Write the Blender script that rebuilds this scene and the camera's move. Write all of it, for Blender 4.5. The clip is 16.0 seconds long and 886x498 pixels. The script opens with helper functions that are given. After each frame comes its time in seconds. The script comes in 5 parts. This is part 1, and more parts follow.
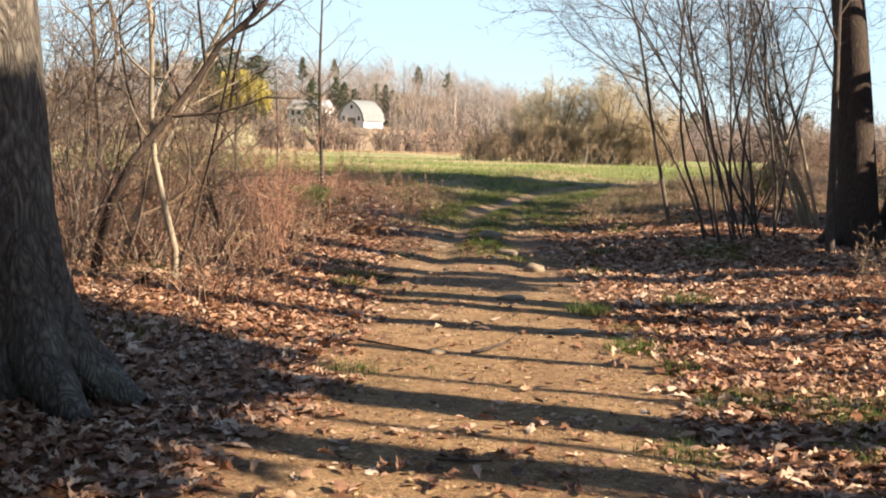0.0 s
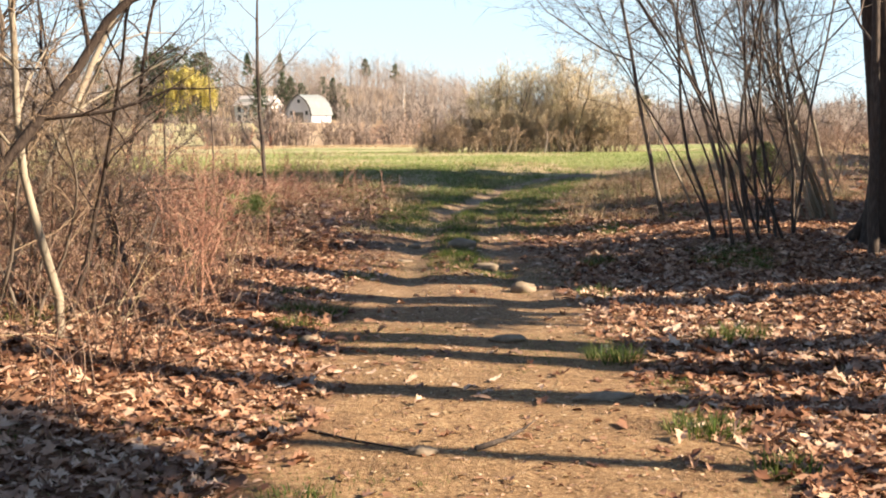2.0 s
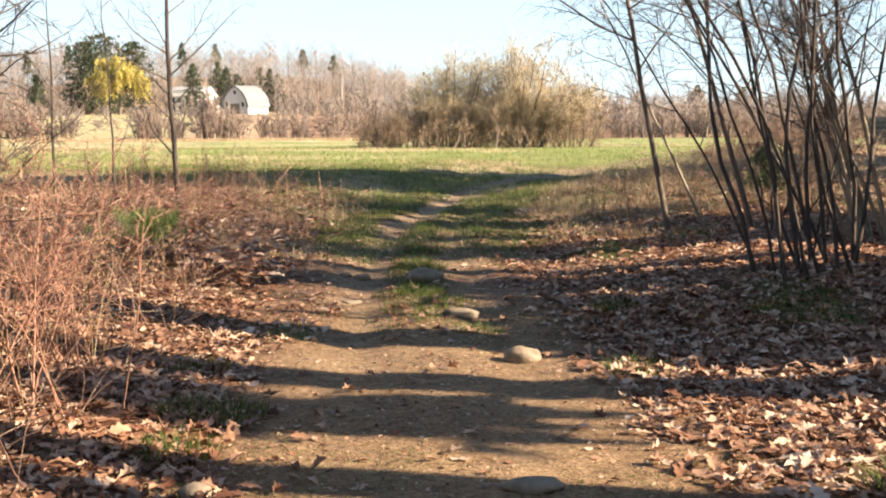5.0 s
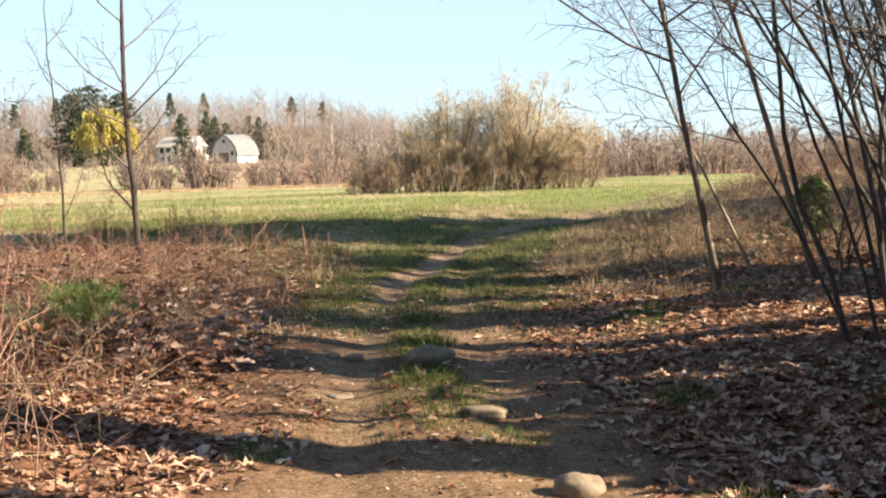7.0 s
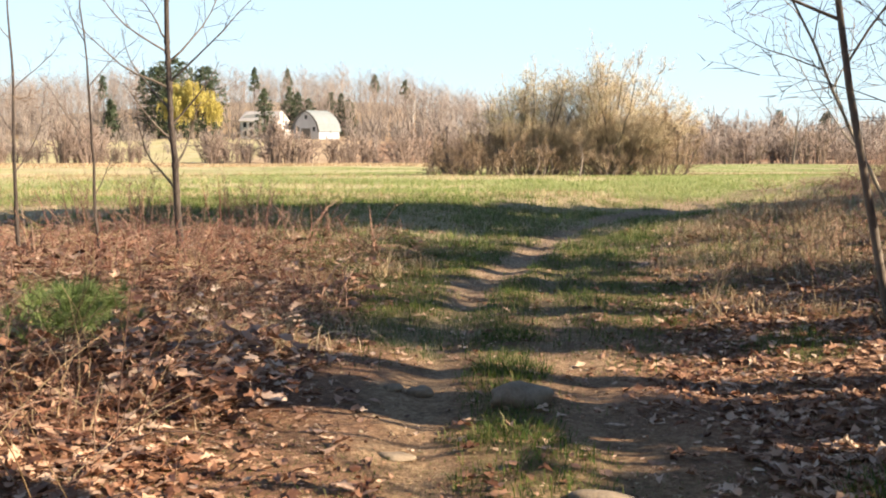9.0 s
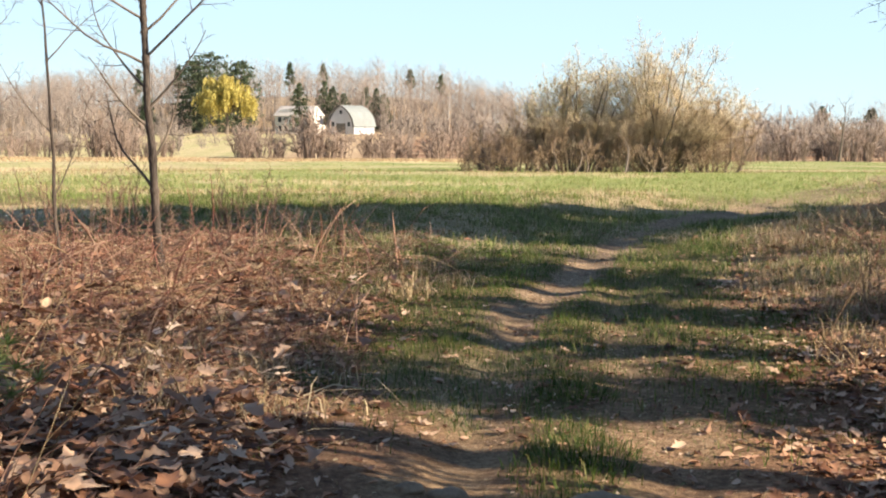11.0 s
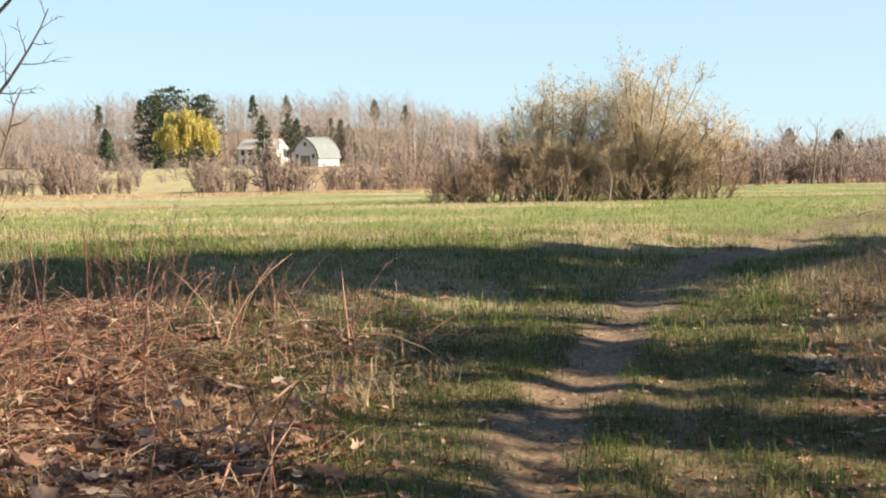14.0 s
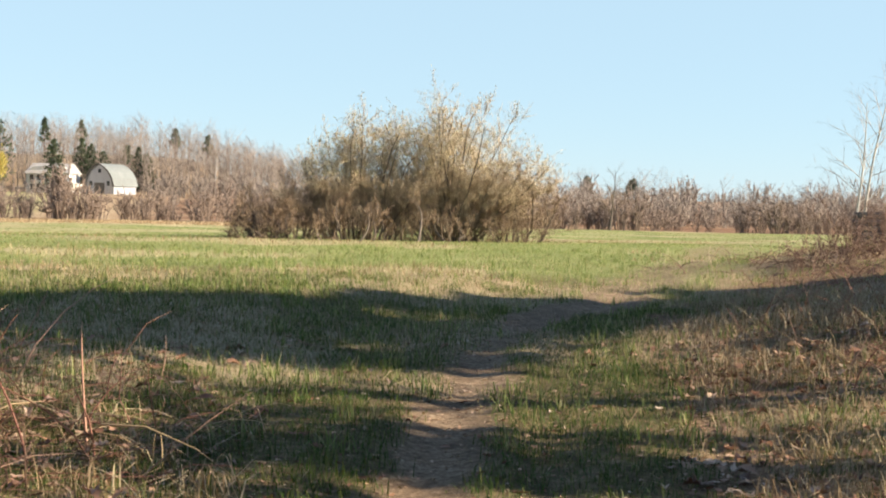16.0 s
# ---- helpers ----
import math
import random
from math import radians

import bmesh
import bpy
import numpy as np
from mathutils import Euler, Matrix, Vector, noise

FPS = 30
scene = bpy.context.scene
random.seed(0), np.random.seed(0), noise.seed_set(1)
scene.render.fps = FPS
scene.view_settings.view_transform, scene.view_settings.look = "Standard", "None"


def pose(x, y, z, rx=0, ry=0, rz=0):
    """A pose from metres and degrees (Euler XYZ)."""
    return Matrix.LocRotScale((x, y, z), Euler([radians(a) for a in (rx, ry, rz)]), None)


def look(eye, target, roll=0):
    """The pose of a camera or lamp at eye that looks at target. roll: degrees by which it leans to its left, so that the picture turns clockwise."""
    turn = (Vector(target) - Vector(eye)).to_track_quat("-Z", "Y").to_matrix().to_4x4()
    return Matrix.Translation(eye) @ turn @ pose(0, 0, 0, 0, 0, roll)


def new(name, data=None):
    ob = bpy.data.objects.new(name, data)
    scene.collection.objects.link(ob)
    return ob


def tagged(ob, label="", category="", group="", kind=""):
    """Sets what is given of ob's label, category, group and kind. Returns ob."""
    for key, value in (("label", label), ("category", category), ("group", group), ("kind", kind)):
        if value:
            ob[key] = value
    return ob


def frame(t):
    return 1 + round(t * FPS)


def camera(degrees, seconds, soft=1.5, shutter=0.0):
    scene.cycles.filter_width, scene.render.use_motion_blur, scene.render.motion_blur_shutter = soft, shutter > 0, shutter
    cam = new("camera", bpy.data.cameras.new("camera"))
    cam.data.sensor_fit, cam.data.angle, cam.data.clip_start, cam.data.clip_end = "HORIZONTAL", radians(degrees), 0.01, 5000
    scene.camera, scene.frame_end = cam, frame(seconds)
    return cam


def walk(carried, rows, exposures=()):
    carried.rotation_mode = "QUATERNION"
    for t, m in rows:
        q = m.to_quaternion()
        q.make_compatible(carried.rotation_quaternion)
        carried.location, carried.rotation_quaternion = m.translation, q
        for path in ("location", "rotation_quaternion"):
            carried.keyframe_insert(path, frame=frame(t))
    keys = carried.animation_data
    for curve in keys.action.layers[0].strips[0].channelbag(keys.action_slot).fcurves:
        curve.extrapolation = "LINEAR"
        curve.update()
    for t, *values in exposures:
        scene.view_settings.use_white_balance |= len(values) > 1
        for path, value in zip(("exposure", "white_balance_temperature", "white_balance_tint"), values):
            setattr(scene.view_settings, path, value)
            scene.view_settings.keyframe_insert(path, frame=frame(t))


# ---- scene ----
import functools

cam = camera(42.2, 16.0, soft=2.0)
METRES, EYE, TILT, LEAN, TURN = 18.293, 1.5, 0.0, 0.0, 0.0
ROWS = [
    (0.0, 0.0, 0.0, 0.0, 0.19, -6.33, -1.7),
    (0.5, -0.0005, 0.0356, -0.0021, -0.61, -7.06, -0.28),
    (1.0, -0.0034, 0.071, -0.0007, -0.37, -6.95, -0.62),
    (1.5, -0.0083, 0.1036, 0.0006, -2.1, -7.39, 1.56),
    (2.0, -0.0077, 0.1376, -0.0, -2.36, -6.76, 0.26),
    (2.5, -0.0061, 0.1697, -0.0016, -3.16, -6.43, 0.34),
    (3.0, -0.0061, 0.2019, -0.0005, -5.17, -6.41, -0.2),
    (5.5, -0.0101, 0.3566, -0.0001, -5.54, -7.23, 0.15),
    (6.0, -0.0077, 0.3884, -0.0009, -4.87, -5.76, 1.34),
    (6.5, -0.0065, 0.4192, -0.0024, -4.19, -4.81, 0.67),
    (7.0, -0.0052, 0.4476, -0.0025, -5.91, -5.0, 1.47),
    (7.5, -0.0004, 0.4779, -0.0031, -4.25, -5.25, -1.63),
    (8.0, 0.0003, 0.5061, -0.0053, -3.88, -5.66, -0.59),
    (8.5, 0.0005, 0.5368, -0.0063, -3.71, -5.57, 1.24),
    (9.0, 0.0003, 0.5692, -0.0054, -1.86, -5.9, -0.06),
    (11.5, 0.0032, 0.7307, -0.0104, 0.41, -6.25, 0.25),
    (12.0, 0.0019, 0.7604, -0.0107, -0.32, -6.68, 1.74),
    (12.5, 0.0028, 0.7908, -0.0127, -1.51, -6.01, 1.04),
    (13.0, 0.0041, 0.8206, -0.012, 0.19, -5.48, -0.08),
    (13.5, 0.002, 0.8507, -0.0116, -1.71, -5.95, 0.25),
    (14.0, 0.0026, 0.8819, -0.0127, -1.8, -4.64, 0.88),
    (14.5, 0.0026, 0.9111, -0.0132, -2.89, -3.31, -0.12),
    (15.0, 0.001, 0.9389, -0.0131, -5.74, -3.3, 0.66),
    (15.5, 0.0059, 0.968, -0.0132, -8.53, -3.33, -0.79),
    (16.0, 0.0104, 0.997, -0.0157, -11.55, -2.75, -1.43),
]
walk(cam, [(t, pose(0, 0, EYE, TILT, LEAN, TURN) @ pose(METRES * x, METRES * y, METRES * z, 90 + pitch, roll, yaw)) for t, x, y, z, yaw, pitch, roll in ROWS], [(0.0, 1.19, 6700, 13), (0.7, 1.27, 6750, 14), (3.0, 1.34, 6750, 14), (5.5, 1.42, 6750, 14), (6.0, 1.24, 6700, 13), (6.5, 1.19, 6650, 12), (8.5, 1.27, 6700, 13), (9.0, 1.25, 6700, 13), (12.0, 1.15, 6500, 10), (13.0, 1.14, 6500, 10), (14.0, 0.98, 6500, 10), (14.5, 0.90, 6500, 10), (16.0, 0.92, 6500, 10)])

# ---------------------------------------------------------------- light
SUN = Vector((0.95, -0.31, 0.0)).normalized() * math.cos(radians(28)) + Vector((0, 0, math.sin(radians(28))))
world = bpy.data.worlds.new("sky")
scene.world = world
world.use_nodes = True
wn = world.node_tree.nodes
sky = wn.new("ShaderNodeTexSky")
sky.sky_type = "NISHITA"
sky.sun_disc = False
sky.sun_elevation = radians(28)
sky.sun_rotation = radians(108)
sky.altitude = 1200
sky.air_density, sky.dust_density, sky.ozone_density = 1.0, 0.1, 2.0
wn["Background"].inputs[1].default_value = 0.082
haze = wn.new("ShaderNodeMix")
haze.data_type = "RGBA"
rise = wn.new("ShaderNodeSeparateXYZ")
fade = wn.new("ShaderNodeMapRange")
fade.interpolation_type = "SMOOTHSTEP"
for sock, v in (("From Min", 0.16), ("From Max", 0.42), ("To Min", 0.78), ("To Max", 0.06)):
    fade.inputs[sock].default_value = v
world.node_tree.links.new(wn.new("ShaderNodeTexCoord").outputs["Generated"], rise.inputs[0])
world.node_tree.links.new(rise.outputs["Z"], fade.inputs["Value"])
world.node_tree.links.new(fade.outputs["Result"], haze.inputs[0])
haze.inputs[7].default_value = (3.95, 5.5, 6.45, 1)
world.node_tree.links.new(sky.outputs[0], haze.inputs[6])
world.node_tree.links.new(haze.outputs[2], wn["Background"].inputs[0])
sun_lamp = bpy.data.lights.new("sun", "SUN")
sun_lamp.energy, sun_lamp.angle, sun_lamp.color = 6.0, radians(0.55), (1.0, 0.865, 0.675)
sun_ob = new("sun", sun_lamp)
sun_ob.matrix_world = look(SUN * 60, (0, 0, 0))


# ---------------------------------------------------------------- materials
def mat_base(name, rough=0.85):
    m = bpy.data.materials.new(name)
    m.use_nodes = True
    nt = m.node_tree
    b = nt.nodes["Principled BSDF"]
    b.inputs["Roughness"].default_value = rough
    b.inputs["Specular IOR Level"].default_value = 0.25
    return m, nt, b


def ramp(nt, fac, stops):
    r = nt.nodes.new("ShaderNodeValToRGB")
    e = r.color_ramp.elements
    while len(e) < len(stops):
        e.new(0.5)
    for el, (p, c) in zip(e, stops):
        el.position, el.color = p, (*c, 1)
    nt.links.new(fac, r.inputs[0])
    return r.outputs[0]


def noise_tex(nt, scale, detail=4.0, rough=0.6, stretch=None, coords="Object", offset=0.0):
    tc = nt.nodes.new("ShaderNodeTexCoord")
    mp = nt.nodes.new("ShaderNodeMapping")
    mp.inputs["Scale"].default_value = stretch or (1, 1, 1)
    mp.inputs["Location"].default_value = (offset, offset, 0)
    n = nt.nodes.new("ShaderNodeTexNoise")
    n.inputs["Scale"].default_value, n.inputs["Detail"].default_value, n.inputs["Roughness"].default_value = scale, detail, rough
    nt.links.new(tc.outputs[coords], mp.inputs[0])
    nt.links.new(mp.outputs[0], n.inputs["Vector"])
    return n.outputs["Fac"]


def mix(nt, fac, a, b, mode="MIX"):
    m = nt.nodes.new("ShaderNodeMix")
    m.data_type, m.blend_type = "RGBA", mode
    for sock, v in ((0, fac), (6, a), (7, b)):
        if isinstance(v, (int, float)):
            m.inputs[sock].default_value = v
        elif isinstance(v, tuple):
            m.inputs[sock].default_value = (*v, 1)
        else:
            nt.links.new(v, m.inputs[sock])
    return m.outputs[2]


def maths(nt, op, a, b=None, clamp=False):
    m = nt.nodes.new("ShaderNodeMath")
    m.operation, m.use_clamp = op, clamp
    for i, v in enumerate((a, b)):
        if v is None:
            continue
        if isinstance(v, (int, float)):
            m.inputs[i].default_value = v
        else:
            nt.links.new(v, m.inputs[i])
    return m.outputs[0]


def bump(nt, b, height, strength, dist=0.02):
    n = nt.nodes.new("ShaderNodeBump")
    n.inputs["Strength"].default_value, n.inputs["Distance"].default_value = strength, dist
    nt.links.new(height, n.inputs["Height"])
    nt.links.new(n.outputs[0], b.inputs["Normal"])


def island(nt):
    return nt.nodes.new("ShaderNodeNewGeometry").outputs["Random Per Island"]


def mat_islands(name, stops, rough=0.8, patch=None, translucent=0.0, patch_scale=0.6):
    """Small loose pieces, each with a colour of its own, drifting in patches."""
    m, nt, b = mat_base(name, rough)
    c = ramp(nt, island(nt), stops)
    if patch:
        f = ramp(nt, noise_tex(nt, patch_scale, 3.0), [(0.38, (0, 0, 0)), (0.62, (1, 1, 1))])
        c = mix(nt, f, c, patch, "MULTIPLY")
    nt.links.new(c, b.inputs["Base Color"])
    if translucent:
        t = nt.nodes.new("ShaderNodeBsdfTranslucent")
        s = nt.nodes.new("ShaderNodeMixShader")
        s.inputs[0].default_value = translucent
        nt.links.new(c, t.inputs[0])
        nt.links.new(b.outputs[0], s.inputs[1])
        nt.links.new(t.outputs[0], s.inputs[2])
        nt.links.new(s.outputs[0], nt.nodes["Material Output"].inputs[0])
    return m


def mat_bark(name, dark, light, scale=9.0, lichen=None, depth=0.03, strength=0.9, stretch=0.16):
    m, nt, b = mat_base(name, 0.92)
    v = nt.nodes.new("ShaderNodeTexVoronoi")
    v.feature = "DISTANCE_TO_EDGE"
    tc = nt.nodes.new("ShaderNodeTexCoord")
    mp = nt.nodes.new("ShaderNodeMapping")
    mp.inputs["Scale"].default_value = (1, 1, stretch)
    nt.links.new(tc.outputs["Object"], mp.inputs[0])
    wob = nt.nodes.new("ShaderNodeMixRGB")
    wob.blend_type = "ADD"
    wob.inputs[0].default_value = 0.3
    wn_ = nt.nodes.new("ShaderNodeTexNoise")
    wn_.inputs["Scale"].default_value = 7
    nt.links.new(mp.outputs[0], wn_.inputs["Vector"])
    nt.links.new(mp.outputs[0], wob.inputs[1])
    nt.links.new(wn_.outputs["Color"], wob.inputs[2])
    v.inputs["Scale"].default_value = scale * 2.2
    nt.links.new(wob.outputs[0], v.inputs["Vector"])
    ridge = ramp(nt, v.outputs["Distance"], [(0.0, (0, 0, 0)), (0.5, (1, 1, 1))])
    fine = noise_tex(nt, scale * 4, 6.0, 0.7, (1, 1, 0.35))
    h = mix(nt, 0.6, ridge, fine)
    c = ramp(nt, h, [(0.15, dark), (0.75, light)])
    if lichen:
        f = ramp(nt, noise_tex(nt, 2.2, 6.0, 0.72), [(0.55, (0, 0, 0)), (0.68, (1, 1, 1))])
        c = mix(nt, maths(nt, "MULTIPLY", maths(nt, "MULTIPLY", f, h), 0.95), c, lichen)
    nt.links.new(c, b.inputs["Base Color"])
    bump(nt, b, h, strength, depth)
    return m


def mat_plain(name, a, c, scale=3.0, rough=0.7, fine=40.0, strength=0.2, stretch=None):
    m, nt, b = mat_base(name, rough)
    f = mix(nt, 0.4, noise_tex(nt, scale, 5.0, 0.65, stretch), noise_tex(nt, fine, 4.0, 0.6, stretch))
    nt.links.new(ramp(nt, f, [(0.3, a), (0.7, c)]), b.inputs["Base Color"])
    bump(nt, b, f, strength, 0.02)
    return m


M = {}
M["bark_oak"] = mat_bark("bark_oak", (0.03, 0.022, 0.017), (0.30, 0.26, 0.215), 9.0, (0.46, 0.46, 0.37), 0.07, 1.0, 0.30)
M["bark_grey"] = mat_bark("bark_grey", (0.05, 0.037, 0.03), (0.15, 0.12, 0.10), 14.0, (0.17, 0.17, 0.14), 0.012, 0.7)
M["bark_dark"] = mat_bark("bark_dark", (0.028, 0.02, 0.016), (0.10, 0.072, 0.056), 14.0, None, 0.015, 0.8)
M["bark_smooth"] = mat_plain("bark_smooth", (0.09, 0.07, 0.055), (0.25, 0.20, 0.155), 6.0, 0.75, 45.0, 0.3, (1, 1, 0.4))
# pale all round: the sunlit look of some stems is in this colour
M["bark_pale"] = mat_plain("bark_pale", (0.20, 0.16, 0.11), (0.42, 0.36, 0.27), 6.0, 0.75, 45.0, 0.3, (1, 1, 0.4))
M["bark_birch"] = mat_plain("bark_birch", (0.35, 0.31, 0.28), (0.7, 0.66, 0.6), 3.0, 0.7, 20.0, 0.2, (1, 1, 2.5))
M["twig"] = mat_islands("twig", [(0, (0.07, 0.05, 0.04)), (1, (0.19, 0.145, 0.115))], 0.75)
M["twig_tan"] = mat_islands("twig_tan", [(0, (0.16, 0.105, 0.065)), (1, (0.36, 0.26, 0.17))], 0.75)
M["cane_red"] = mat_islands("cane_red", [(0, (0.19, 0.07, 0.052)), (0.5, (0.36, 0.175, 0.118)), (1, (0.49, 0.315, 0.215))], 0.6)
M["cane_brown"] = mat_islands("cane_brown", [(0, (0.09, 0.045, 0.035)), (0.5, (0.20, 0.115, 0.08)), (1, (0.36, 0.25, 0.18))], 0.65)
M["dry_grass"] = mat_islands("dry_grass", [(0, (0.26, 0.17, 0.09)), (0.5, (0.44, 0.32, 0.18)), (1, (0.62, 0.50, 0.32))], 0.7, None, 0.15)
M["green_grass"] = mat_islands("green_grass", [(0, (0.045, 0.085, 0.018)), (0.5, (0.10, 0.155, 0.035)), (0.78, (0.19, 0.20, 0.06)), (1, (0.38, 0.31, 0.16))], 0.6, (0.8, 0.9, 0.6), 0.4)
M["meadow_grass"] = mat_islands("meadow_grass", [(0, (0.18, 0.23, 0.068)), (0.5, (0.28, 0.315, 0.108)), (0.75, (0.43, 0.40, 0.19)), (1, (0.55, 0.46, 0.27))], 0.6, (0.82, 0.96, 0.72), 0.4, 0.25)
M["litter"] = mat_islands("litter", [(0, (0.12, 0.058, 0.036)), (0.3, (0.31, 0.165, 0.10)), (0.7, (0.54, 0.34, 0.225)), (1, (0.80, 0.62, 0.46))], 0.5, (0.82, 0.70, 0.62), 0.15)
M["willow_twig"] = mat_islands("willow_twig", [(0, (0.28, 0.20, 0.132)), (0.5, (0.46, 0.36, 0.235)), (1, (0.66, 0.55, 0.37))], 0.65)
M["willow_bud"] = mat_islands("willow_bud", [(0, (0.38, 0.335, 0.15)), (1, (0.54, 0.48, 0.25))], 0.7, None, 0.3)
M["yellow_leaf"] = mat_islands("yellow_leaf", [(0, (0.34, 0.28, 0.07)), (1, (0.64, 0.54, 0.17))], 0.7, None, 0.3)
M["needle"] = mat_islands("needle", [(0, (0.04, 0.058, 0.032)), (1, (0.12, 0.15, 0.08))], 0.7)
M["needle_young"] = mat_islands("needle_young", [(0, (0.14, 0.21, 0.06)), (1, (0.30, 0.37, 0.13))], 0.7)
# paled towards grey: distance haze on the far wood is in this colour
M["hazy_far_twig"] = mat_islands("hazy_far_twig", [(0, (0.21, 0.17, 0.145)), (0.6, (0.30, 0.245, 0.205)), (1, (0.41, 0.345, 0.295))], 0.9)
M["far_shrub"] = mat_islands("far_shrub", [(0, (0.18, 0.132, 0.105)), (1, (0.30, 0.228, 0.183))], 0.9)
M["stone"] = mat_plain("stone", (0.16, 0.115, 0.075), (0.38, 0.30, 0.21), 9.0, 0.85, 60.0, 0.5)
M["white_paint"] = mat_plain("white_paint", (0.55, 0.53, 0.50), (0.78, 0.76, 0.72), 0.7, 0.7, 6.0, 0.1)
# lilac grey: the shade on the white gable is put into this colour
M["barn_wall"] = mat_plain("barn_wall", (0.33, 0.33, 0.36), (0.50, 0.50, 0.53), 0.5, 0.8, 5.0, 0.2, (1, 1, 0.15))
M["roof_metal"] = mat_plain("roof_metal", (0.17, 0.185, 0.185), (0.27, 0.29, 0.28), 0.3, 0.6, 3.0, 0.1)
M["roof_shingle"] = mat_plain("roof_shingle", (0.30, 0.28, 0.27), (0.50, 0.47, 0.45), 0.6, 0.85, 8.0, 0.2)
M["dark_glass"] = mat_plain("dark_glass", (0.03, 0.035, 0.04), (0.06, 0.065, 0.07), 1.0, 0.15, 5.0, 0.0)
M["log_grey"] = mat_plain("log_grey", (0.06, 0.054, 0.05), (0.20, 0.18, 0.165), 3.0, 0.85, 30.0, 0.4)


def mat_ground():
    m, nt, b = mat_base("ground", 0.95)
    at = nt.nodes.new("ShaderNodeAttribute")
    at.attribute_name = "zone"
    sep = nt.nodes.new("ShaderNodeSeparateColor")
    nt.links.new(at.outputs["Color"], sep.inputs[0])
    fine = noise_tex(nt, 28, 6.0, 0.72)
    mid = noise_tex(nt, 2.6, 5.0, 0.65)
    wide = noise_tex(nt, 0.22, 4.0, 0.6)
    speck = noise_tex(nt, 70, 3.0, 0.6)
    two = mix(nt, 0.5, fine, mix(nt, 0.5, mid, noise_tex(nt, 9.0, 5.0, 0.7, None, "Object", 3.0)))
    dirt = ramp(nt, two, [(0.38, (0.105, 0.057, 0.028)), (0.455, (0.215, 0.125, 0.061)), (0.53, (0.325, 0.197, 0.098)), (0.62, (0.49, 0.328, 0.175))])
    dirt = mix(nt, ramp(nt, speck, [(0.60, (0, 0, 0)), (0.66, (1, 1, 1))]), dirt, (0.56, 0.41, 0.235))
    # dirt further along the track: greyer and slightly darker
    far_dirt = ramp(nt, two, [(0.38, (0.085, 0.054, 0.031)), (0.46, (0.18, 0.12, 0.073)), (0.54, (0.29, 0.202, 0.127)), (0.63, (0.46, 0.343, 0.225))])
    tc = nt.nodes.new("ShaderNodeTexCoord")
    xyz = nt.nodes.new("ShaderNodeSeparateXYZ")
    nt.links.new(tc.outputs["Object"], xyz.inputs[0])
    far = nt.nodes.new("ShaderNodeMapRange")
    far.inputs["From Min"].default_value, far.inputs["From Max"].default_value = 8.0, 23.0
    nt.links.new(xyz.outputs["Y"], far.inputs["Value"])
    dirt = mix(nt, far.outputs[0], dirt, far_dirt)
    soil = ramp(nt, two, [(0.38, (0.075, 0.038, 0.022)), (0.51, (0.23, 0.12, 0.068)), (0.64, (0.42, 0.255, 0.155))])
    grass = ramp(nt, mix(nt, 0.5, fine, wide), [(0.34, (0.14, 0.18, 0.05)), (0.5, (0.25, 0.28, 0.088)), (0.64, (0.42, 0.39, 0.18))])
    # grass ground is darker and browner nearer; Alpha blends it out
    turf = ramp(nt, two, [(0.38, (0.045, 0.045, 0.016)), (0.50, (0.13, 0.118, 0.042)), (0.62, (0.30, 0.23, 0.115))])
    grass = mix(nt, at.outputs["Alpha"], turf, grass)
    straw = ramp(nt, two, [(0.38, (0.36, 0.26, 0.14)), (0.62, (0.66, 0.53, 0.35))])
    soften = maths(nt, "MULTIPLY", maths(nt, "SUBTRACT", mix(nt, 0.5, fine, noise_tex(nt, 6.0, 5.0, 0.7, None, "Object", 9.0)), 0.5), 1.3)

    def edge(s):
        return maths(nt, "ADD", s, maths(nt, "MULTIPLY", soften, maths(nt, "MULTIPLY", maths(nt, "MULTIPLY", s, maths(nt, "SUBTRACT", 1.0, s)), 4.0)), True)

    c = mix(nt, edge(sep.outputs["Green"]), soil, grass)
    c = mix(nt, edge(sep.outputs["Blue"]), c, straw)
    c = mix(nt, edge(sep.outputs["Red"]), c, dirt)
    nt.links.new(c, b.inputs["Base Color"])
    bump(nt, b, two, 1.0, 0.05)
    return m


M["ground"] = mat_ground()


